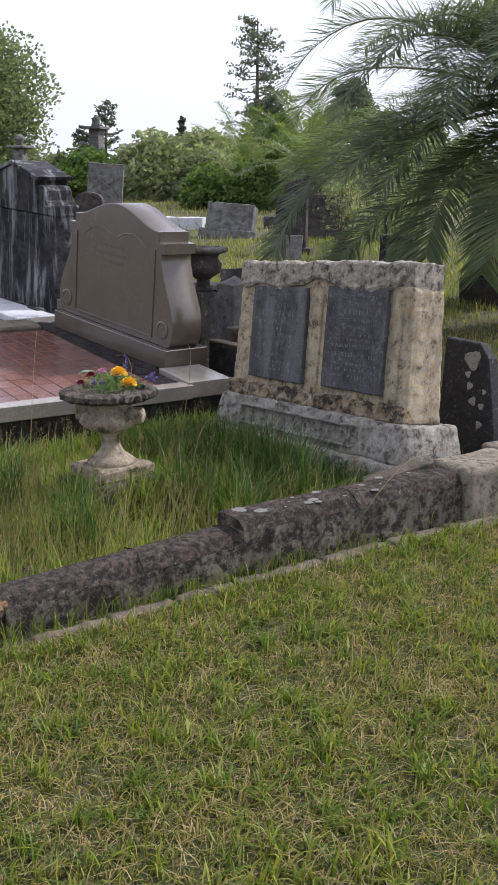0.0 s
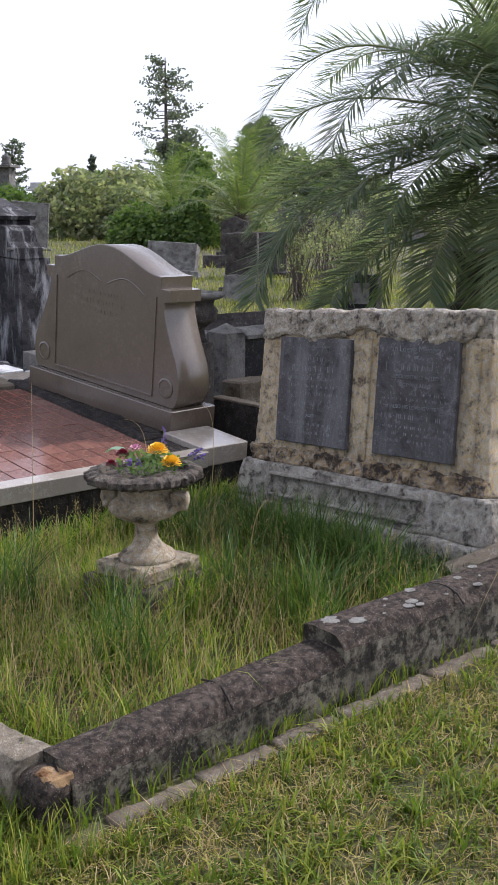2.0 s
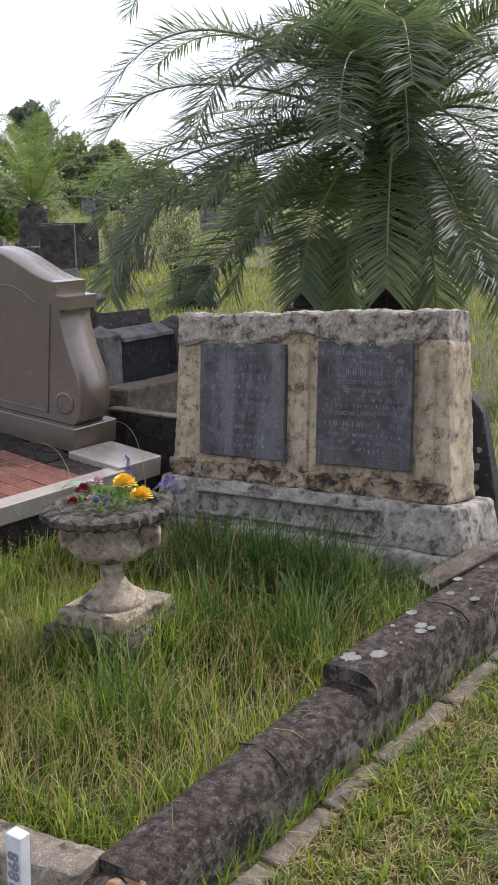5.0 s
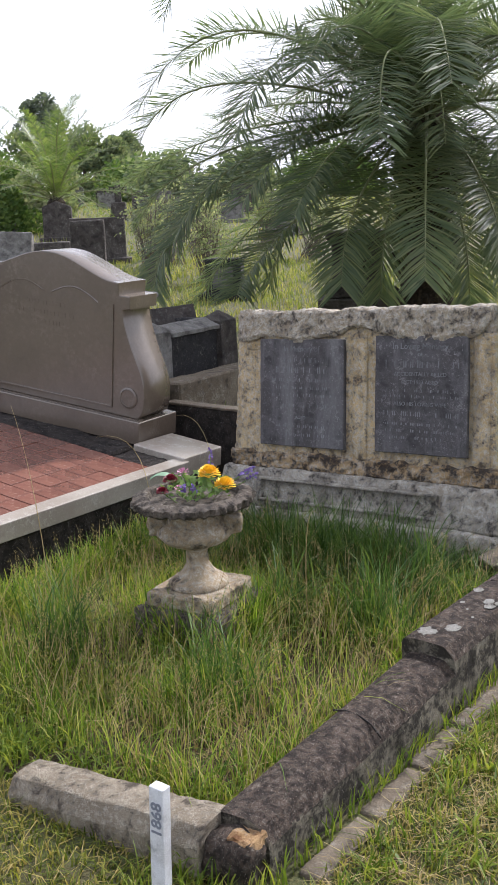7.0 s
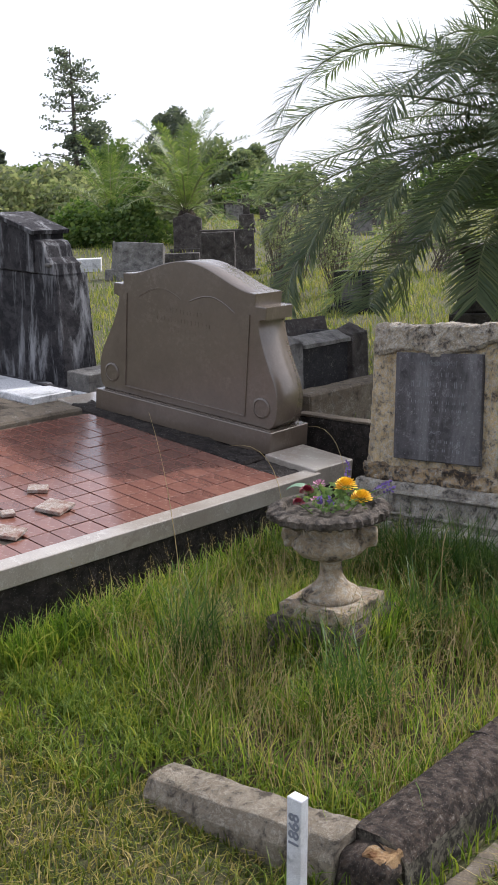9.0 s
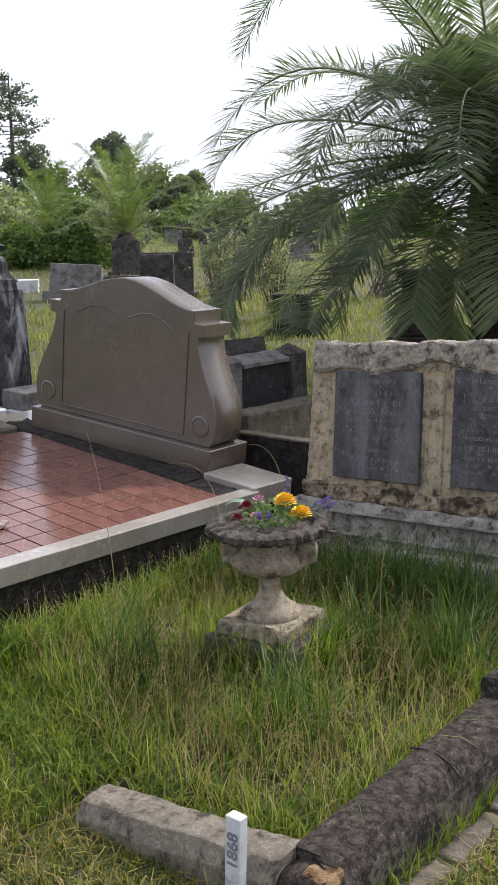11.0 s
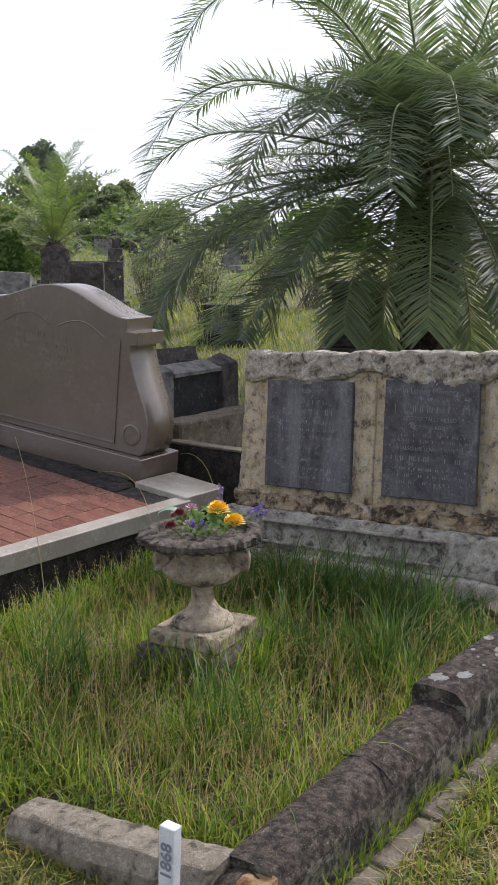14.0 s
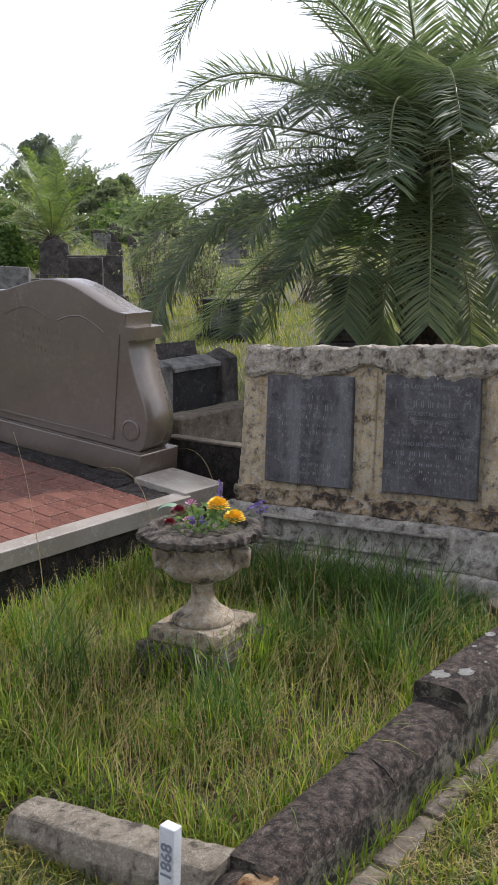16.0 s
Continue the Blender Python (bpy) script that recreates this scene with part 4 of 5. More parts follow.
def palm_monument():
    t = thing("pillared_monument", place(-2.44, 4.95, 28), "dark sandstone monument with mouldings, half hidden by palm fronds", "monument")
    part("base", roughen(box(-0.38, 0.38, -0.25, 0.25, 0, 0.3, 0.012), 2, 0.006, 6), M["dark2"], t)
    part("plinth", roughen(box(-0.31, 0.31, -0.2, 0.2, 0.3, 0.45, 0.02), 2, 0.006, 6), M["dark2"], t)
    part("die", roughen(box(-0.25, 0.25, -0.16, 0.16, 0.45, 0.86, 0.01), 2, 0.006, 6), M["dark2"], t)
    part("cornice", roughen(box(-0.30, 0.30, -0.2, 0.2, 0.86, 0.95, 0.02), 2, 0.006, 6), M["dark2"], t)


def back_urn():
    t = thing("memorial_urn", pose(-1.38, 0.60, 0), "wide dark stone memorial urn on a square foot", "urn")
    g = gz(-1.3, 0.62)
    part("foot", roughen(box(-0.075, 0.075, -0.075, 0.075, g - 0.05, 0.97, 0.01), 2, 0.004, 6), M["dark2"], t)
    part("bowl", lathe([(0.07, 0.97), (0.05, 0.99), (0.045, 1.05), (0.07, 1.07), (0.12, 1.10), (0.13, 1.16), (0.10, 1.20), (0.115, 1.235)], 40), M["dark2"], t, smooth=True)
    part("rim", lathe([(0.11, 1.225), (0.16, 1.238), (0.175, 1.255), (0.168, 1.272), (0.145, 1.276), (0.125, 1.26)], 40), M["grey"], t, smooth=True)


def black_tomb():
    t = thing("granite_tomb", Matrix.Translation((-1.58, 1.10, 0.0)) @ Euler((0, 0, radians(2))).to_matrix().to_4x4(), "blackened stone grave surround with corner posts and a pale sloping coping", "grave surround")
    part("front_wall", roughen(box(-0.10, 0.0, -0.05, 0.66, 0.25, 0.94, 0.008), 4, 0.008, 7, 1, 0.004), M["blackg"], t, "blackened wall with smoky stains")
    part("side_wall", roughen(box(-1.10, -0.06, -0.11, -0.01, 0.25, 0.93, 0.008), 4, 0.006, 7, 2, 0.004), M["blackg"], t)
    part("back_wall", roughen(box(-1.10, -0.16, 0.62, 0.72, 0.25, 0.98, 0.008), 3, 0.006, 7, 3), M["blackg"], t)
    # coping stones slope down towards the walk
    b = profile_block([(-0.13, 0.94), (0.03, 0.93), (0.03, 0.955), (-0.10, 1.0), (-0.13, 1.0)], 0.06, 0.60, 0.004)
    part("coping", roughen(b, 3, 0.005, 9, 4, 0.003), M["grey"], t, "pale weathered coping")
    b = profile_block([(-1.08, 0.93), (-0.10, 0.93), (-0.10, 0.965), (-1.08, 0.975)], -0.13, 0.01, 0.004)
    part("coping", roughen(b, 3, 0.005, 9, 5, 0.003), M["grey"], t, "pale weathered coping")
    for y, mat, top, lab in ((-0.06, M["grey"], 0.05, "pale post with a pyramid top"), (0.66, M["dark2"], 0.06, "black post with a gabled top")):
        b = box(-0.15, 0.05, y - 0.09, y + 0.09, 0.25, 0.98, 0.008)
        w = [b.verts.new(p) for p in ((-0.15, y - 0.09, 0.981), (0.05, y - 0.09, 0.981), (0.05, y + 0.09, 0.981), (-0.15, y + 0.09, 0.981), (-0.05, y, 0.99 + top))]
        for k in range(4):
            b.faces.new((w[k], w[(k + 1) % 4], w[4]))
        part("corner_post", roughen(b, 3, 0.006, 9, y, 0.003), mat, t, lab)
    b = roughen(box(-0.30, 0.30, -0.03, 0.03, 0.0, 0.40, 0.006), 4, 0.006, 9, 6, 0.004)
    solo("tilted_tablet", b, M["dark2"], Matrix.Translation((-2.02, 1.55, 0.68)) @ Euler((radians(-24), radians(-4), radians(48))).to_matrix().to_4x4(), "lichened slab tilted back inside the surround", "tablet")
    part("step", roughen(box(0.17, 0.36, -0.30, 0.62, 0.25, 0.705, 0.01), 4, 0.006, 8, 7, 0.003), M["edging"], t, "pale concrete kerb before the wall")
    w = thing("low_wall", Matrix.Identity(4), "low blackened wall with a chipped pale top edge", "wall")
    part("wall", roughen(box(-0.86, -0.225, 0.30, 0.37, gz(-0.6, 0.3) - 0.1, 0.70, 0.008), 4, 0.006, 9, 1, 0.004), M["mortar"], w)
    part("top_edge", roughen(box(-0.86, -0.225, 0.296, 0.376, 0.702, 0.716, 0.003), 4, 0.006, 18, 2, 0.004), M["edging"], w, "chipped pale edge")


def side_stone():
    t = thing("lichened_marker", Matrix.Translation((0.93, 0.74, 0.0)) @ Euler((radians(-6), radians(0), radians(4))).to_matrix().to_4x4(), "black headstone leaning, blotched with white lichen", "headstone")
    pts = [(-0.20, 0.15), (0.20, 0.15), (0.19, 0.42), (0.10, 0.80), (0.03, 0.875), (-0.20, 0.885)]
    part("slab", roughen(profile_block(pts, 0.0, 0.09, 0.008), 3, 0.006, 7), M["blackg"], t)
    for x, z, r in ((0.0, 0.78, 0.055), (-0.02, 0.70, 0.02), (0.0, 0.64, 0.022), (0.03, 0.56, 0.026), (0.09, 0.54, 0.02), (0.10, 0.62, 0.015), (0.09, 0.44, 0.022)):
        b = lathe([(r, 0.0), (r * 0.9, 0.004), (r * 0.6, 0.006)], 14, lambda a, i: 1 + 0.2 * math.sin(a * 3 + r * 900))
        part("lichen_patch", b, M["lichen"], t, "white lichen").matrix_local = pose(x, 0.003, z, 90)
    solo("stone_ledge", roughen(box(1.36, 1.75, 0.43, 0.95, 0.05, 0.455, 0.012), 3, 0.008, 7), M["kerb_front"], Matrix.Identity(4), "grey concrete ledge beyond the kerb", "kerb", smooth=True)
    solo("wedge_stone", roughen(box(-0.05, 0.05, -0.16, 0.16, -0.02, 0.02, 0.004), 3, 0.006, 12), M["edging"], pose(1.40, -0.16, 0.400, 20, 8, -30), "thin broken concrete piece leaning on the kerb", "rubble")


stone_cross()
palm_monument()
back_urn()
black_tomb()
side_stone()


def column(name, x, y, ztop, r, mat, label, cap):
    t = thing(name, place(x, y, 30), label, "monument", "far monuments")
    h = ztop - gz(x, y)
    part("base", box(-r * 2.2, r * 2.2, -r * 2.2, r * 2.2, 0, h * 0.25, 0.02), mat, t)
    part("shaft", box(-r * 1.2, r * 1.2, -r * 1.2, r * 1.2, h * 0.25, h * 0.8, 0.02, (r * 0.2, r * 0.2)), mat, t)
    part("cornice", box(-r * 1.8, r * 1.8, -r * 1.8, r * 1.8, h * 0.8, h * 0.84, 0.02), mat, t)
    if cap == "urn":
        part("urn", lathe([(r * 0.5, h * 0.84), (r * 0.4, h * 0.87), (r, h * 0.92), (r * 0.9, h * 0.96), (r * 0.3, h)], 16), mat, t, smooth=True)
    elif cap == "figure":
        part("figure", lathe([(r, h * 0.84), (r * 0.8, h * 0.88), (r * 0.75, h * 0.93), (r * 0.9, h * 0.955), (r * 0.3, h * 0.975), (r * 0.35, h)], 12), mat, t, smooth=True)
    else:
        part("block", box(-r * 1.2, r * 1.2, -r * 1.2, r * 1.2, h * 0.84, h, 0.02), mat, t)


column("urn_monument", -22.8, 8.71, 3.16, 0.15, M["grey"], "grey stone pedestal monument topped by an urn", "urn")
column("pedestal_monument", -21.12, 7.59, 2.14, 0.2, M["white"], "pale pedestal monument with a moulded top", "block")
column("statue_column", -48.45, 24.53, 5.71, 0.3, M["grey"], "far column carrying a plain pale figure", "figure")
column("square_column", -47.63, 26.01, 4.21, 0.3, M["white"], "far square grey column above the scrub", "block")
column("obelisk", -48.76, 23.83, 4.31, 0.3, M["grey"], "far stepped monument above the scrub", "urn")

# ---- palms ----
def bezier(a, c, b, n):
    return [a * (1 - u) ** 2 + c * 2 * u * (1 - u) + b * u * u for u in (i / n for i in range(n + 1))]


def add_frond(t, a, c, b, leaflet, mat, rnd, count=70, rib=0.016, droop=0.35, wide=1.0):
    """One pinnate frond: a tapering midrib with narrow folded leaflets on both sides."""
    n = 24
    pts = bezier(a, c, b, n)
    fr = part("frond", tube(pts[::2], [rib * (1 - 0.85 * i / (n / 2)) for i in range(n // 2 + 1)], 5), M["rib"], t)
    V, F = [], []
    for i in range(count):
        u = 0.10 + 0.90 * i / count
        k = min(int(u * n), n - 1)
        p = pts[k].lerp(pts[k + 1], u * n - k)
        d = (pts[k + 1] - pts[k]).normalized()
        side = d.cross(Vector((0, 0, 1)))
        if side.length < 0.1:
            side = d.orthogonal()
        side.normalize()
        up = side.cross(d)
        ln = leaflet * (0.5 + 0.5 * math.sin(math.pi * min(1, u * 0.86 + 0.12)) ** 0.8) * rnd.uniform(0.88, 1.1)
        sweep = 0.5 + 0.5 * u
        for s in (-1, 1):
            q = (side * s + d * sweep * rnd.uniform(0.85, 1.15) + up * rnd.uniform(-0.15, 0.75)).normalized()
            w = q.cross(up).normalized() * rnd.uniform(0.008, 0.0125) * (leaflet / 0.45) * wide
            mid = p + q * ln * 0.5
            tip = p + q * ln + Vector((0, 0, -droop * ln * rnd.uniform(0.4, 1.2)))
            mid.z -= droop * ln * 0.12
            m = len(V)
            V += [p - w * 0.4, p + w * 0.4, mid + w, mid - w, tip]
            F += [(m, m + 1, m + 2, m + 3), (m + 3, m + 2, m + 4)]
    me = bpy.data.meshes.new("leafage")
    me.from_pydata([tuple(v) for v in V], [], F)
    me.materials.append(mat)
    part("leafage", me, None, fr)


def big_palm():
    cx, cy, cz = -1.35, 4.3, 2.4
    g = gz(cx, cy)
    t = thing("date_palm", Matrix.Identity(4), "large arching date palm with stiff grey-green feathery fronds", "palm tree")
    rnd = random.Random(5)
    prof = [(0.24, g - 0.1), (0.23, g + 0.3), (0.21, g + 0.8), (0.22, cz - 0.7), (0.27, cz - 0.35), (0.22, cz - 0.05), (0.08, cz + 0.15)]
    b = lathe(prof, 28, lambda a, i: 1 + 0.06 * math.sin(a * 9 + i))
    for v in b.verts:
        v.co.x += cx
        v.co.y += cy
    part("trunk", b, M["trunk"], t, "short fibrous trunk with cut leaf bases")
    for i in range(70):
        a, z = i * 2.399, g + 0.1 + (cz - 0.25 - g) * i / 70
        p = Vector((cx + 0.20 * math.cos(a), cy + 0.20 * math.sin(a), z))
        d = Vector((math.cos(a), math.sin(a), 1.2)).normalized()
        part("leaf_base", tube([p, p + d * 0.15], [0.05, 0.028], 5), M["trunk"], t)
    C = Vector((cx, cy, cz))
    R = Vector((0.888, 0.46, 0))
    A = Vector((0.46, -0.888, 0))

    def P(r, u, d):
        return C + R * r + A * d + Vector((0, 0, u))
    # each frond: the pull of its arch, then its tip, as across, up and towards the walk
    named = [
             ((-1.67, 1.38, 0.55), (-2.27, 0.10, 0.90)), ((-1.57, 2.63, -0.25), (-2.31, 1.01, -0.30)), ((-2.17, 0.80, -0.05), (-2.50, -0.12, 0.10)), ((-1.90, 0.22, -0.65), (-2.89, -0.43, -0.70)),
             ((-2.11, -0.35, 0.95), (-2.12, -1.32, 1.30)), ((-1.33, -0.97, 1.20), (-1.39, -1.30, 1.60)), ((0.00, -0.37, 1.95), (0.00, -1.19, 2.10)), ((0.46, -0.41, 1.55), (0.58, -1.19, 1.70)),
             ((-0.61, -0.55, 1.70), (-0.59, -1.24, 1.80)), ((-2.12, -0.05, 0.50), (-2.40, -0.78, 0.60)), ((-1.69, -0.09, 1.10), (-1.90, -0.92, 1.40)), ((-0.74, 1.49, 1.05), (-1.16, 1.12, 1.50)),
             ((-0.51, 0.98, 1.65), (-0.78, 0.17, 2.30)), ((-0.97, 1.01, 1.45), (-1.30, -0.18, 1.90)), ((-0.23, 1.45, 1.00), (-0.35, 1.56, 1.60)), ((0.41, 1.34, 0.85), (0.57, 1.46, 1.50)),
             ((0.50, 1.01, 1.40), (0.85, -0.18, 2.00)), ((0.04, 1.03, 1.90), (0.16, 0.02, 2.60)), ((-0.32, 0.84, 1.90), (-0.27, -0.27, 2.60)), ((0.71, 1.18, 0.70), (1.50, 0.56, 1.00)),
             ((0.79, 0.36, 0.45), (1.79, -0.63, 0.70)), ((0.74, -0.37, 1.00), (1.38, -1.38, 1.20)), ((0.65, -0.80, 1.55), (0.88, -1.46, 1.70)), ((-1.15, -0.46, 0.30), (-1.35, -1.35, 0.20)),
             ((-1.69, -0.62, -0.65), (-2.25, -1.62, -0.70)), ((-0.83, 0.18, 1.30), (-1.28, -0.63, 1.80)), ((-1.04, 2.36, 0.40), (-1.52, 2.00, 0.40)), ((-0.39, 2.59, 0.10), (-0.52, 2.88, 0.20)),
             ((0.39, 2.57, 0.10), (0.91, 2.54, 0.20)), ((-0.64, -0.02, 1.60), (-0.89, -0.73, 2.00)), ((-0.33, -0.53, 1.10), (-0.36, -1.41, 1.00)), ((0.34, -0.80, 0.95), (0.34, -1.48, 0.90)),
             ((-0.97, 0.39, -0.90), (-2.12, 0.20, -1.40)), ((-0.60, 1.28, -0.80), (-1.09, 1.92, -1.60)), ((0.46, 0.24, 1.60), (0.73, -0.73, 2.00)), ((-1.50, 1.32, -0.80), (-2.30, 0.71, -1.20)),
    ]
    for c, b in named:
        add_frond(t, P(c[0] * 0.06, 0.02, c[2] * 0.08), P(*c), P(*b), 0.42, M["palm"], rnd, 150, droop=0.12, wide=0.78)
    for i in range(34):
        a = 2.399 * i
        el = 1.25 - 1.25 * i / 34 + rnd.uniform(-0.12, 0.12)
        l = rnd.uniform(1.9, 2.4)
        h = Vector((math.cos(a), math.sin(a), 0))
        if h.dot(R) < -0.35:
            l *= 0.8
        c = C + h * l * 0.55 * math.cos(el) + Vector((0, 0, l * 0.62 * math.sin(el) + 0.25))
        b = C + h * l * (0.55 + 0.4 * math.cos(el)) * 0.95 + Vector((0, 0, l * (math.sin(el) * 0.75 - 0.30)))
        b.z = max(b.z, gz(b.x, b.y) + 0.35)
        add_frond(t, C + h * 0.08, c, b, 0.40, M["palm"], rnd, 100, droop=0.15, wide=0.62)


def young_palm(x, y, zc, l, mat, n, label, seed):
    t = thing("young_palm", Matrix.Identity(4), label, "palm tree")
    rnd = random.Random(seed)
    g = gz(x, y)
    b = lathe([(0.22, g - 0.1), (0.24, g + 0.2), (0.20, zc), (0.08, zc + 0.15)], 14)
    for v in b.verts:
        v.co.x += x
        v.co.y += y
    part("trunk", b, M["trunk"], t)
    C = Vector((x, y, zc))
    for i in range(n):
        a = 2.399 * i
        el = 1.45 - 1.30 * (i / n) + rnd.uniform(-0.08, 0.08)
        h = Vector((math.cos(a), math.sin(a), 0))
        ll = l * rnd.uniform(0.85, 1.1)
        c = C + h * ll * 0.5 * math.cos(el) + Vector((0, 0, ll * 0.65 * math.sin(el) + 0.1))
        e = C + h * ll * (0.95 * math.cos(el) + 0.22) + Vector((0, 0, ll * (math.sin(el) * 0.98 - 0.42 * math.cos(el))))
        add_frond(t, C, c, e, 0.30 * l / 2.2, mat, rnd, 56, 0.02, 0.3, 1.25)


big_palm()
young_palm(-14.70, 12.32, 1.90, 2.45, M["palm_young"], 28, "young upright palm with yellow-green fronds among graves", 3)
young_palm(-18.20, 12.95, 1.85, 2.2, M["palm_young"], 26, "young spreading palm behind the scrub", 9)

# ---- trees and scrub ----
def leaf_cloud(centers, radii, count, size, rnd, squash=0.8, hollow=0.35):
    V, F = [], []
    k = len(centers)
    for i in range(count):
        j = rnd.randrange(k)
        r = radii[j] * (hollow + (1 - hollow) * rnd.random() ** 0.6)
        d = Vector((rnd.gauss(0, 1), rnd.gauss(0, 1), rnd.gauss(0, 1))).normalized()
        p = centers[j] + Vector((d.x * r, d.y * r, d.z * r * squash))
        q = Vector((rnd.gauss(0, 1), rnd.gauss(0, 1), rnd.gauss(0, 0.7))).normalized()
        s = q.orthogonal().normalized() * size * rnd.uniform(0.25, 0.5)
        l = q * size * rnd.uniform(0.7, 1.3)
        m = len(V)
        V += [tuple(p), tuple(p + l * 0.5 + s), tuple(p + l), tuple(p + l * 0.5 - s)]
        F.append((m, m + 1, m + 2, m + 3))
    return V, F


def tree(name, x, y, ztop, hw, mat, label, category, count, size, seed, clear=0.15, blobs=9, squash=0.8, narrow=1.0):
    """A tapered trunk, limbs to each clump, and a crown of many small leaves."""
    rnd = random.Random(seed)
    g = gz(x, y)
    h = ztop - g
    t = thing(name, Matrix.Translation((x, y, g)), label, category)
    C, Rr = [], []
    for i in range(blobs):
        u = (i + 0.5) / blobs
        a = i * 2.399 + rnd.uniform(-0.4, 0.4)
        z = h * (clear + (0.95 - clear) * u) - hw * 0.25
        prof = math.sin(math.pi * min(1, 0.18 + 0.80 * u)) ** 0.7
        rr = hw * 0.72 * prof * rnd.uniform(0.5, 1)
        C.append(Vector((rr * math.cos(a), rr * math.sin(a), max(z, hw * 0.2))))
        Rr.append(hw * rnd.uniform(0.32, 0.52) * narrow)
    b = tube([Vector((0, 0, -0.2)), Vector((0.02 * h, 0, h * 0.45)), Vector((0, 0.01 * h, h * 0.85))], [max(0.03, h * 0.028), h * 0.02, h * 0.006], 8)
    for c in C:
        z0 = max(0.1, c.z * 0.6)
        tube([Vector((0, 0, z0)), Vector((c.x * 0.5, c.y * 0.5, (z0 + c.z) / 2 + 0.05 * h)), c], [h * 0.010, h * 0.007, h * 0.003], 5, b)
    part("trunk", b, M["bark"], t)
    V, F = leaf_cloud(C, Rr, count, size, rnd, squash)
    me = bpy.data.meshes.new("crown")
    me.from_pydata(V, [], F)
    me.materials.append(mat)
    part("crown", me, None, t)


def hoop_pine(name, x, y, ztop, hw, label, seed, tiers=15, size=0.34, open_top=True):
    rnd = random.Random(seed)
    g = gz(x, y)
    h = ztop - g
    t = thing(name, Matrix.Translation((x, y, g)), label, "conifer")
    part("trunk", tube([Vector((0, 0, -0.2)), Vector((0, 0, h * 0.5)), Vector((0, 0, h))], [h * 0.02, h * 0.013, h * 0.003], 8), M["bark"], t)
    b = bmesh.new()
    C, Rr = [], []
    for k in range(tiers):
        u = k / (tiers - 1)
        z = h * (0.20 + 0.78 * u)
        r = hw * (1.10 - 0.75 * u) * rnd.uniform(0.75, 1.15)
        for j in range(7 if k < tiers - 1 else 3):
            if rnd.random() < 0.22:
                continue
            a = j * 6.283 / 7 + k * 0.7 + rnd.uniform(-0.4, 0.4)
            zz = z + h * rnd.uniform(-0.03, 0.03)
            rr = r * rnd.uniform(0.5, 1.15)
            tip = Vector((rr * math.cos(a), rr * math.sin(a), zz + rr * rnd.uniform(0.0, 0.35)))
            tube([Vector((0, 0, zz)), tip * 0.5 + Vector((0, 0, zz * 0.5 - 0.02 * h)), tip], [h * 0.004, h * 0.003, h * 0.0015], 4, b)
            for w in (0.5, 0.75, 1.0):
                C.append(Vector((tip.x * w, tip.y * w, zz + (tip.z - zz) * w * w)))
                Rr.append(hw * rnd.uniform(0.08, 0.19))
    part("bough", b, M["bark"], t)
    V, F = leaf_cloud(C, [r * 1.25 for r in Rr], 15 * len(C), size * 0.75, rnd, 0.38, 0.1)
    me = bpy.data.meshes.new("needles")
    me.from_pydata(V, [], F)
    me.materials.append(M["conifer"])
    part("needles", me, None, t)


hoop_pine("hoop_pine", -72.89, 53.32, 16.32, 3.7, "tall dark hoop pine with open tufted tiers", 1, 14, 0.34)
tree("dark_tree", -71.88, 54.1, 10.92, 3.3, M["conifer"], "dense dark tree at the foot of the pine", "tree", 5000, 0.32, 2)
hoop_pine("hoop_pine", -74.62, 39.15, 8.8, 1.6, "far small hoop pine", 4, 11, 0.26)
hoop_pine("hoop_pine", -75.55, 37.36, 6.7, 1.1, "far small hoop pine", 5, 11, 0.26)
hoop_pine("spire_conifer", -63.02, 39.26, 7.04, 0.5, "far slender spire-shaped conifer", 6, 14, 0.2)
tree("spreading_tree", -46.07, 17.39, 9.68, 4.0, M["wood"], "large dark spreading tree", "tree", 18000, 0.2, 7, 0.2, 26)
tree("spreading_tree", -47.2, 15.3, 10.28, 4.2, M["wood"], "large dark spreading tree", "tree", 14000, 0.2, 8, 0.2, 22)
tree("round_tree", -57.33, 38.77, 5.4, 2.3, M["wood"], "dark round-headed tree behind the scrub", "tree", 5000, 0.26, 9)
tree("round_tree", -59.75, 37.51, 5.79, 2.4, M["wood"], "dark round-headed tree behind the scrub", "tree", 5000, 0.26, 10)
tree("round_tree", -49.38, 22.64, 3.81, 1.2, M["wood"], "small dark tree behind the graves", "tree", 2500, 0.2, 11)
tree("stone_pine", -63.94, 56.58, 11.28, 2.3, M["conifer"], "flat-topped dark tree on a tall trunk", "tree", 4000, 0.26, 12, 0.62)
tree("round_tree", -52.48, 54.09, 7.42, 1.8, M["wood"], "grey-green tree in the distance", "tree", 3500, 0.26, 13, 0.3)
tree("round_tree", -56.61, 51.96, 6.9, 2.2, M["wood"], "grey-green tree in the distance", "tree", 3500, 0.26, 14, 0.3)
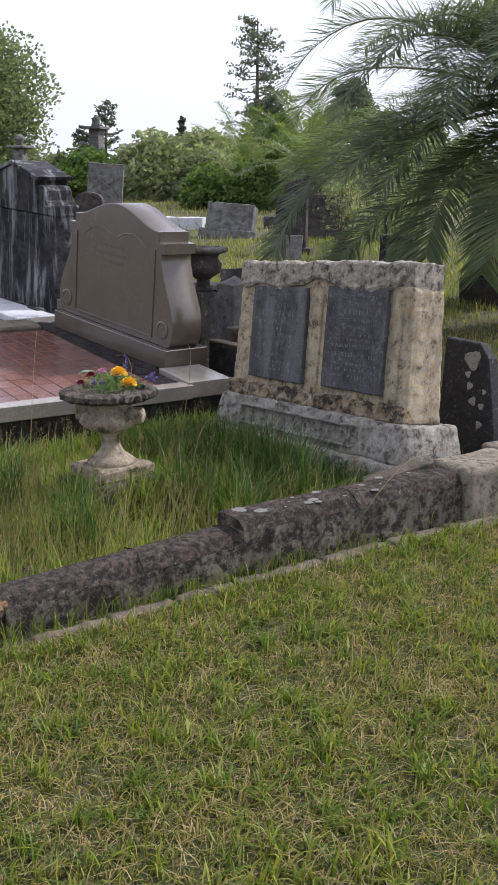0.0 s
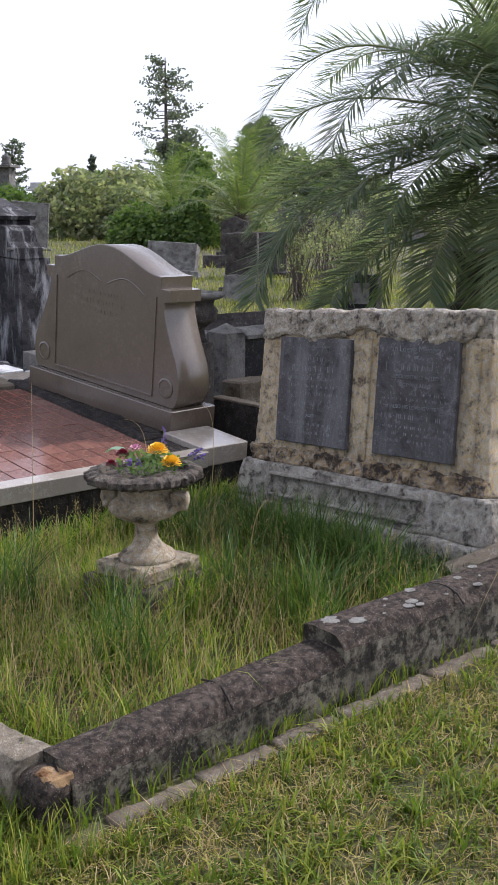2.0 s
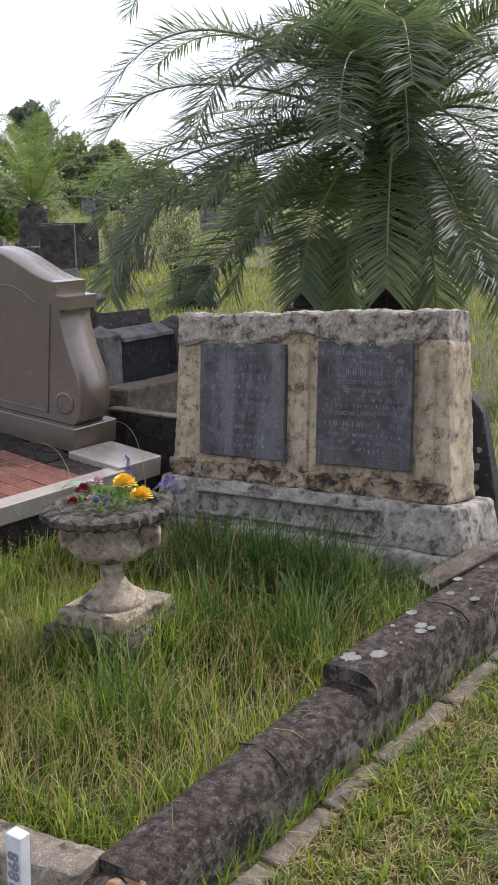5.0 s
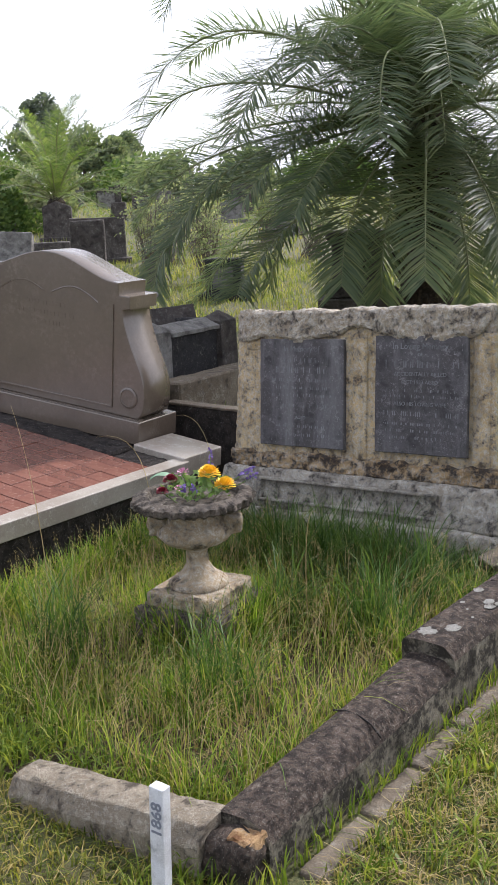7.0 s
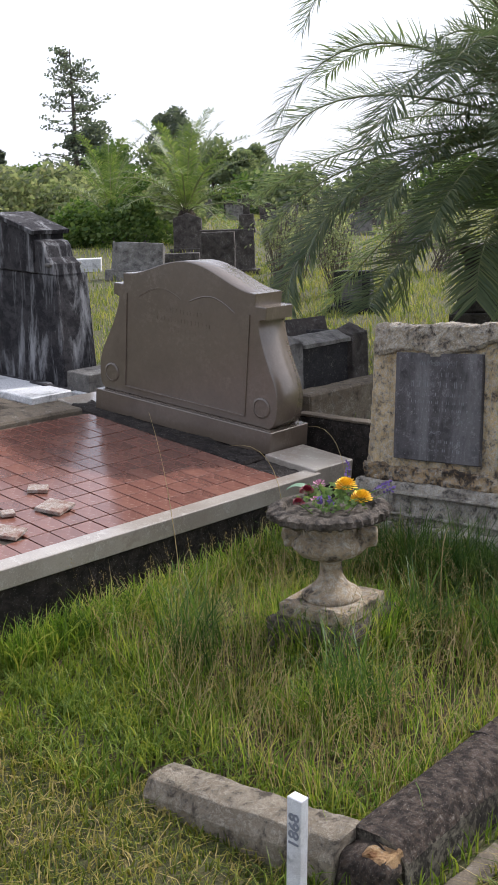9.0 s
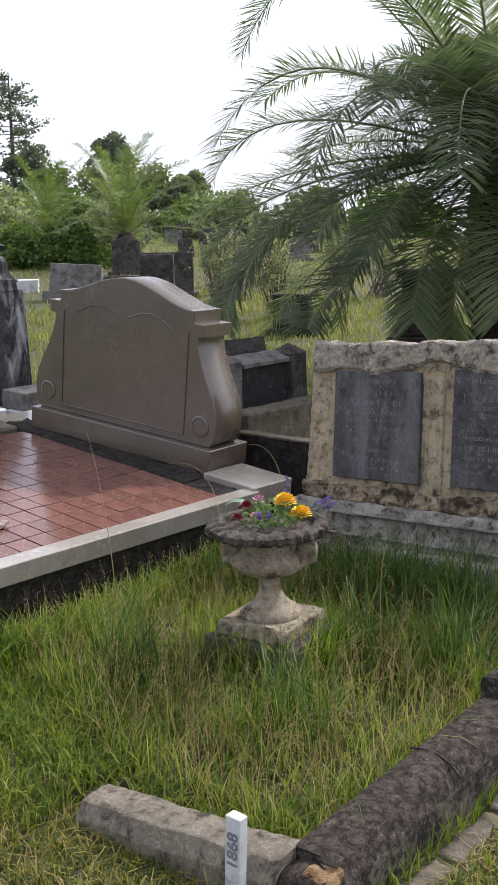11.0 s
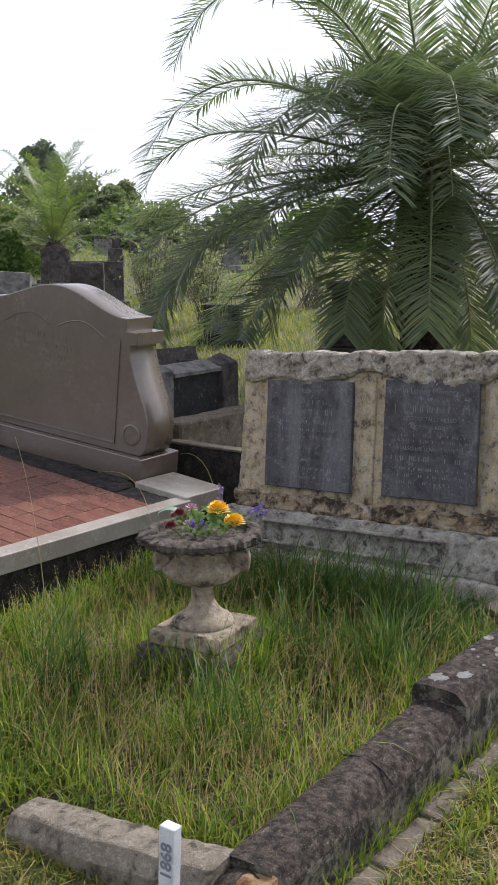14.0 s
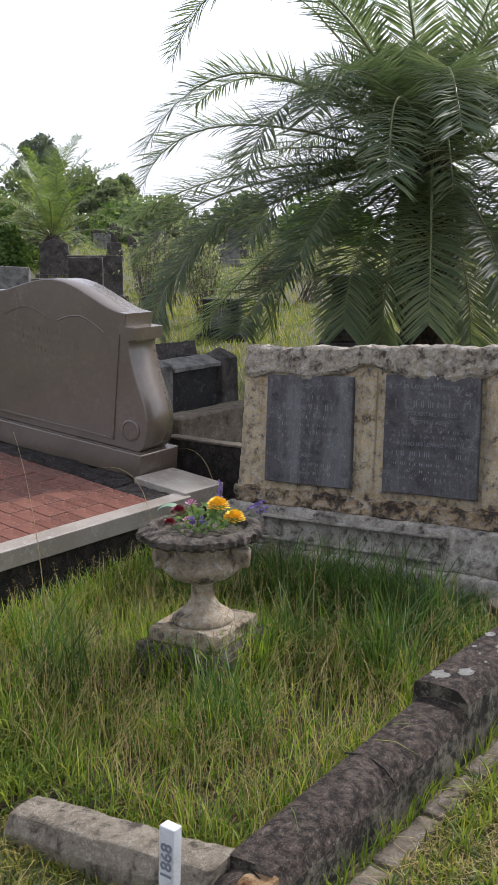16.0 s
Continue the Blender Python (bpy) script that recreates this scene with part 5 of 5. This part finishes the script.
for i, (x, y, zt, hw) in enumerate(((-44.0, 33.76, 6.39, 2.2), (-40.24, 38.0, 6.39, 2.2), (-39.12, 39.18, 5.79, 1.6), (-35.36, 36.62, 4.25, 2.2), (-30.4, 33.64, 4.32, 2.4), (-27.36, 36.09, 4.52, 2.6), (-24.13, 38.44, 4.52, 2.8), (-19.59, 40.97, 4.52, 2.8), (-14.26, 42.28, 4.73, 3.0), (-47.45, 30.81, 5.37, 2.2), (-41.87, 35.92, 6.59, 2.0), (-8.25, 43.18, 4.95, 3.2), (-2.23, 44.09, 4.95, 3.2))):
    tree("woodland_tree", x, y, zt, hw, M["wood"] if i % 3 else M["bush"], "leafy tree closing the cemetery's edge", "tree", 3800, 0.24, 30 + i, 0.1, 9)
for i, (x, y, zt, hw) in enumerate(((-34.44, 18.9, 3.51, 1.5), (-33.62, 20.29, 3.51, 1.5), (-33.0, 21.18, 3.41, 1.5), (-32.18, 22.46, 4.01, 1.6), (-30.96, 24.15, 4.21, 1.6), (-22.24, 12.6, 3.49, 1.3), (-23.2, 14.82, 3.67, 1.4), (-21.22, 13.79, 3.0, 1.2), (-24.55, 11.64, 2.97, 1.3), (-35.67, 17.22, 3.01, 1.3), (-20.17, 16.77, 2.98, 1.1), (-29.53, 25.52, 3.81, 1.6), (-27.28, 10.08, 2.55, 1.0))):
    tree("scrub_bush", x, y, zt, hw, M["scrub"] if i % 4 else M["bush"], "twiggy grey-green scrub bush turning brown", "bush", 4200, 0.15, 60 + i, 0.05, 10)
tree("laurel_bush", -15.66, 11.5, 2.42, 1.0, M["bush"], "glossy rounded green bush behind tipped stones", "bush", 6000, 0.11, 80, 0.0, 12)
tree("laurel_bush", -16.67, 10.91, 2.27, 0.9, M["bush"], "glossy rounded green bush behind tipped stones", "bush", 4000, 0.11, 81, 0.0, 10)

def bare_shrub(x, y, h, w, label, seed):
    """A thin twiggy shrub, nearly leafless."""
    rnd = random.Random(seed)
    t = thing("twiggy_shrub", Matrix.Translation((x, y, gz(x, y))), label, "shrub", "twiggy shrubs")
    b = bmesh.new()
    C = []
    for i in range(46):
        a, r = rnd.random() * 6.283, w * rnd.uniform(0.2, 1)
        tip = Vector((r * math.cos(a), r * math.sin(a), h * rnd.uniform(0.45, 1.05)))
        mid = Vector((tip.x * rnd.uniform(0.3, 0.8), tip.y * rnd.uniform(0.3, 0.8), tip.z * 0.5))
        tube([Vector((rnd.gauss(0, 0.3) * w, rnd.gauss(0, 0.3) * w, -0.04)), mid, tip], [0.006, 0.004, 0.002], 4, b)
        for k in range(3):
            q = mid.lerp(tip, rnd.uniform(0.1, 0.9))
            e = q + Vector((rnd.uniform(-1, 1), rnd.uniform(-1, 1), rnd.uniform(0.2, 1))) * 0.16
            tube([q, e], [0.003, 0.0015], 3, b)
            C.append(e)
    part("stem", b, M["bark"], t)
    V, F = leaf_cloud(C, [0.06] * len(C), 9 * len(C), 0.035, rnd, 1.0, 0.1)
    me = bpy.data.meshes.new("sparse_leaves")
    me.from_pydata(V, [], F)
    me.materials.append(M["scrub"])
    part("sparse_leaves", me, None, t)


for i, (x, y, h, w) in enumerate(((-6.14, 6.0, 1.15, 0.35), (-5.73, 6.64, 0.95, 0.35), (-7.41, 7.77, 1.2, 0.45), (-8.97, 10.39, 1.3, 0.5), (-7.77, 10.77, 1.1, 0.5), (-5.99, 9.54, 1.0, 0.5))):
    bare_shrub(x, y, h, w, "thin twiggy shrub, nearly leafless, among the graves", 90 + i)

# ---- grass ----
def blades(name, pts, length, width, mat, label, rng, lean=0.5, segs=2, kind_label="grass", curl=0.6):
    """Separate tapering blades, bent over by their own weight."""
    n = len(pts)
    L = length * rng.uniform(0.45, 1.25, n) if np.isscalar(length) else length
    W = width * rng.uniform(0.6, 1.3, n)
    a = rng.uniform(0, 2 * np.pi, n)
    out = np.stack([np.cos(a), np.sin(a), np.zeros(n)], -1)
    side = np.stack([-np.sin(a + 0.6), np.cos(a + 0.6), np.zeros(n)], -1)
    ln = rng.uniform(0.05, 1, n) * lean
    V = np.zeros((n, segs * 2 + 1, 3))
    for k in range(segs + 1):
        u = k / segs
        bend = ln * u + curl * ln * u * u
        h = L * u * np.sqrt(np.clip(1 - (0.55 * bend) ** 2, 0.1, 1))
        c = pts + out * (L * bend * u * 0.8)[:, None]
        c[:, 2] += h
        if k < segs:
            w = (W * (1 - 0.6 * u))[:, None] * side
            V[:, 2 * k], V[:, 2 * k + 1] = c - w, c + w
        else:
            V[:, 2 * segs] = c
    base = (np.arange(n) * (segs * 2 + 1))[:, None]
    F = []
    for k in range(segs - 1):
        F += (base + np.array([[2 * k, 2 * k + 1, 2 * k + 3, 2 * k + 2]])).tolist()
    k = segs - 1
    F += (base + np.array([[2 * k, 2 * k + 1, 2 * k + 2]])).tolist()
    ob = new(name, mesh_arrays(name, V.reshape(-1, 3), F, mat))
    return tagged(ob, label, kind_label, kind="stuff")


rng = np.random.default_rng(7)


def scatter(n, x0, x1, y0, y1, keep=None, clump=0.0):
    p = np.stack([rng.uniform(x0, x1, n), rng.uniform(y0, y1, n)], -1)
    if clump:
        q = np.array([noise.noise((x * 2.1, y * 2.1, 5)) for x, y in p])
        p = p[q > rng.uniform(-clump, clump, n) - 0.25]
    if keep is not None:
        p = p[keep(p[:, 0], p[:, 1])]
    return p


def on_ground(p, dz=0.0):
    return np.column_stack([p, ground_z(p[:, 0], p[:, 1]) + dz])


def free(x, y):
    """Open lawn: off the graves, kerbs and slabs."""
    plot = (x > -0.25) & (x < 1.72) & (y > -2.24) & (y < 0.6)
    slab = (x > -2.35) & (x < -0.22) & (y > -3.4) & (y < 0.35)
    mon = (x > -4.3) & (x < -2.2) & (y > -0.4) & (y < 0.75)
    blk = (x > 1.35) & (x < 1.78) & (y > -0.1) & (y < 1.0)
    return ~(plot | slab | mon | blk)


def clumps(n, per, x0, x1, y0, y1, spread, keep=None):
    c = scatter(n, x0, x1, y0, y1, keep)
    p = np.repeat(c, per, axis=0)
    return p + rng.normal(0, spread, p.shape)


p = scatter(150000, 1.6, 5.3, -4.0, 2.6, free, 0.55)
blades("lawn_grass", on_ground(p, -0.004), 0.050, 0.0030, M["turf"], "short mown lawn, green mixed with dry straw", rng, 1.7, 2)
p = scatter(60000, 1.6, 5.3, -4.0, 2.6, free)
blades("lawn_grass", on_ground(p, -0.004), 0.030, 0.0028, M["turf"], "close-cropped lawn under the longer blades", rng, 1.8, 2)
p = scatter(34000, -0.9, 1.9, -3.9, -2.2, free)
blades("lawn_grass", on_ground(p, -0.006), 0.055, 0.0030, M["turf"], "short lawn before the front kerb", rng, 1.5, 2)
p = clumps(2300, 15, 1.7, 5.0, -3.8, 2.2, 0.016, free)
blades("lawn_tufts", on_ground(p, -0.004), 0.072, 0.0042, M["clump"], "bright green clumps standing in the lawn", rng, 1.35, 3)
p = scatter(60000, 1.6, 5.2, -3.9, 2.4, free, 0.6)
blades("dry_thatch", on_ground(p, 0.006), 0.042, 0.0020, M["straw"], "dry straw lying in the lawn", rng, 2.6, 2)


def soil_z(p):
    return np.column_stack([p, 0.20 + 0.055 * (p[:, 1] + 2.1) / 2.2])


def in_plot(x, y):
    urn = (np.abs(x - URN[0]) < 0.15) & (np.abs(y - URN[1]) < 0.15)
    open_front = y < -2.06 + 0.35 * np.clip(0.75 - x, 0, 2)
    return ~(urn | open_front)


def in_plot_front(x, y):
    """The weedy front of the plot: all of its open side, and a strip along the front kerb."""
    return (x < 0.78) | (y < -1.98)


def plot_length(p, long, short):
    near = np.clip((p[:, 1] + 0.55) / 0.3, 0, 1)
    patch = np.array([0.85 + 0.9 * noise.noise((x * 4.5, y * 4.5, 2)) + 0.5 * noise.noise((x * 13, y * 13, 7)) for x, y in p])
    return (long + (short - long) * near) * rng.uniform(0.4, 1.25, len(p)) * np.clip(patch, 0.3, 1.5)


p = scatter(17000, -0.25, 1.44, -2.06, -0.10, in_plot, 0.9)
blades("grave_grass", soil_z(p), plot_length(p, 0.155, 0.085), 0.0023, M["tall"], "long unmown grass filling the grave plot", rng, 0.95, 5)
p = scatter(7000, -0.25, 1.44, -2.06, -0.10, in_plot, 0.8)
blades("grave_grass", soil_z(p), plot_length(p, 0.10, 0.07), 0.003, M["clump"], "shorter grass under the long stems in the grave plot", rng, 1.1, 3)
p = scatter(4200, -0.25, 1.44, -2.06, -0.10, in_plot, 0.4)
blades("dry_grass", soil_z(p), plot_length(p, 0.13, 0.07), 0.0020, M["straw"], "dead brown blades tangled in the grave grass", rng, 1.6, 4)
p = scatter(1600, -0.25, 1.44, -2.06, -0.40, in_plot)
blades("seed_stalks", soil_z(p), 0.23, 0.0013, M["straw"], "thin dry seed stalks in the grave plot", rng, 0.8, 5)


def seed_heads(n):
    """Thin stems that carry loose panicles of small seeds."""
    rnd = random.Random(31)
    V, F = [], []
    c = scatter(n, -0.2, 1.42, -2.02, -0.35, in_plot)
    for x, y in c:
        a, l = rnd.random() * 6.283, rnd.uniform(0.16, 0.34)
        lean = rnd.uniform(0.1, 0.6) * l
        base = Vector((x, y, 0.22))
        tip = base + Vector((lean * math.cos(a), lean * math.sin(a), l))
        side = Vector((-math.sin(a + 0.7), math.cos(a + 0.7), 0)) * 0.0009
        m = len(V)
        V += [base - side, base + side, tip + side * 0.6, tip - side * 0.6]
        F.append((m, m + 1, m + 2, m + 3))
        for k in range(rnd.randrange(12, 22)):
            p = base.lerp(tip, rnd.uniform(0.74, 1.02)) + Vector((rnd.gauss(0, 0.007), rnd.gauss(0, 0.007), rnd.gauss(0, 0.004)))
            d = Vector((rnd.uniform(-1, 1), rnd.uniform(-1, 1), rnd.uniform(0, 1.2))).normalized() * rnd.uniform(0.005, 0.010)
            w = d.orthogonal().normalized() * 0.0014
            m = len(V)
            V += [p, p + d * 0.5 + w, p + d, p + d * 0.5 - w]
            F.append((m, m + 1, m + 2, m + 3))
    me = bpy.data.meshes.new("seed_heads")
    me.from_pydata([tuple(v) for v in V], [], F)
    me.materials.append(M["straw"])
    tagged(new("seed_heads", me), "fine brown grass seed heads over the grave plot", "grass", kind="stuff")


seed_heads(420)
a = rng.uniform(0, 6.283, 1500)
p = np.stack([URN[0] + 0.19 * np.cos(a), URN[1] + 0.19 * np.sin(a)], -1) + rng.normal(0, 0.025, (1500, 2))
blades("urn_grass", soil_z(p), 0.21, 0.0030, M["tall"], "grass grown up round the urn's foot", rng, 0.6, 5)
# tussocks in the dark green that stands for the headstone's shadow
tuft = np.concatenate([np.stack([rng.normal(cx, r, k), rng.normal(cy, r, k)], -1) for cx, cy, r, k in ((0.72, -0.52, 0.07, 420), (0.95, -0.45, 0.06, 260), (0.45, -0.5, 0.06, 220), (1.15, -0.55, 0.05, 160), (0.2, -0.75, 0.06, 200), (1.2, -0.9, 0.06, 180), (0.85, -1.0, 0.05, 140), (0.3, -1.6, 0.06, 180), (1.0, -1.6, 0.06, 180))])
blades("grass_tufts", soil_z(tuft), 0.31, 0.0028, M["tussock_shade"], "tall tussocks before the headstone, coloured dark for its shade", rng, 0.8, 6)
p = scatter(5000, -0.26, -0.1, -2.1, -0.1)
p2 = scatter(2500, -0.9, 0.75, -2.4, -2.05)
p3 = scatter(5600, -0.26, 1.40, -2.16, -1.65, in_plot_front)
blades("weed_grass", soil_z(np.concatenate([p3, p2])), 0.075, 0.0034, M["clump"], "low weedy grass at the open front of the plot", rng, 1.2, 3)
blades("grave_grass", on_ground(p, -0.005), 0.16, 0.003, M["tall"], "rank grass between the two graves", rng, 0.8, 4)
p = np.concatenate([scatter(420, 1.63, 1.66, -2.3, 0.2), scatter(380, 1.77, 1.85, -2.3, 0.2), scatter(350, 1.35, 1.8, -2.42, -2.24)])
blades("kerb_tufts", on_ground(p), 0.085, 0.0028, M["clump"], "tufts of grass along the foot of the kerb", rng, 0.7, 4)
p = scatter(60000, -9, 3.5, 0.4, 9, free, 0.5)
blades("meadow_grass", on_ground(p), 0.085, 0.005, M["meadow"], "yellow-green meadow grass between the graves", rng, 0.8, 2)
p = scatter(60000, -34, 0, 2, 34, lambda x, y: (-0.69 * (x - 2.9) + 0.72 * (y + 3.7) > 9), 0.6)
blades("meadow_grass", on_ground(p), 0.12, 0.010, M["meadow"], "far meadow grass going to seed", rng, 0.8, 2)
# extra grass whose dark colour paints the shadow below the headstone
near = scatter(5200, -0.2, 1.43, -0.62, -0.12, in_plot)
blades("shaded_grass", soil_z(near), 0.15, 0.0028, M["tussock_shade"], "grass at the foot of the headstone, coloured dark for its shade", rng, 0.9, 4)
p = scatter(2600, -2.5, -0.6, 0.75, 2.2, None)
blades("weed_tufts", on_ground(p), 0.16, 0.004, M["tall"], "weeds behind the headstones", rng, 0.9, 3)


def arching_stalks():
    rnd = random.Random(12)
    for (a, c, e) in (((0.95, -1.0, 0.3), (0.9, -0.95, 0.75), (0.82, -0.72, 0.60)), ((0.1, -0.9, 0.3), (-0.1, -0.6, 0.85), (-0.55, -0.55, 0.72)), ((-0.1, -1.3, 0.3), (-0.25, -1.2, 0.75), (-0.6, -1.0, 0.95)), ((0.2, -0.6, 0.3), (0.1, -0.4, 0.9), (-0.35, -0.2, 0.78)), ((1.5, 0.2, 0.4), (1.6, -0.2, 0.72), (1.75, -0.7, 0.38))):
        pts = bezier(Vector(a), Vector(c), Vector(e), 10)
        solo("grass_stalk", tube(pts, [0.0022 - 0.00015 * i for i in range(11)], 4), M["straw"], Matrix.Identity(4), "single dry grass stalk arching over", "grass stalk", "arching grass stalks")


arching_stalks()

# ---- terracotta tiles ----
def lay_tiles():
    dx, dy = 0.138, 0.106
    me = mesh_from(box(-dx / 2 + 0.003, dx / 2 - 0.003, -dy / 2 + 0.003, dy / 2 - 0.003, -0.012, 0.0, 0.0015), "tile", M["tile"])
    rnd = random.Random(17)
    k = 0
    for i in range(11):
        for j in range(27):
            x, y = 0.205 - dx * i, -0.255 - dy * j
            if (i, j) in ((2, 10), (3, 12), (1, 13), (5, 11), (4, 13)):
                continue
            ob = new("tile", me)
            ob.parent = TILE_BED
            ob.matrix_local = pose(x, y, -0.1255 + rnd.uniform(-0.0012, 0.0012), rnd.uniform(-0.5, 0.5), rnd.uniform(-0.5, 0.5), rnd.uniform(-0.4, 0.4))


lay_tiles()
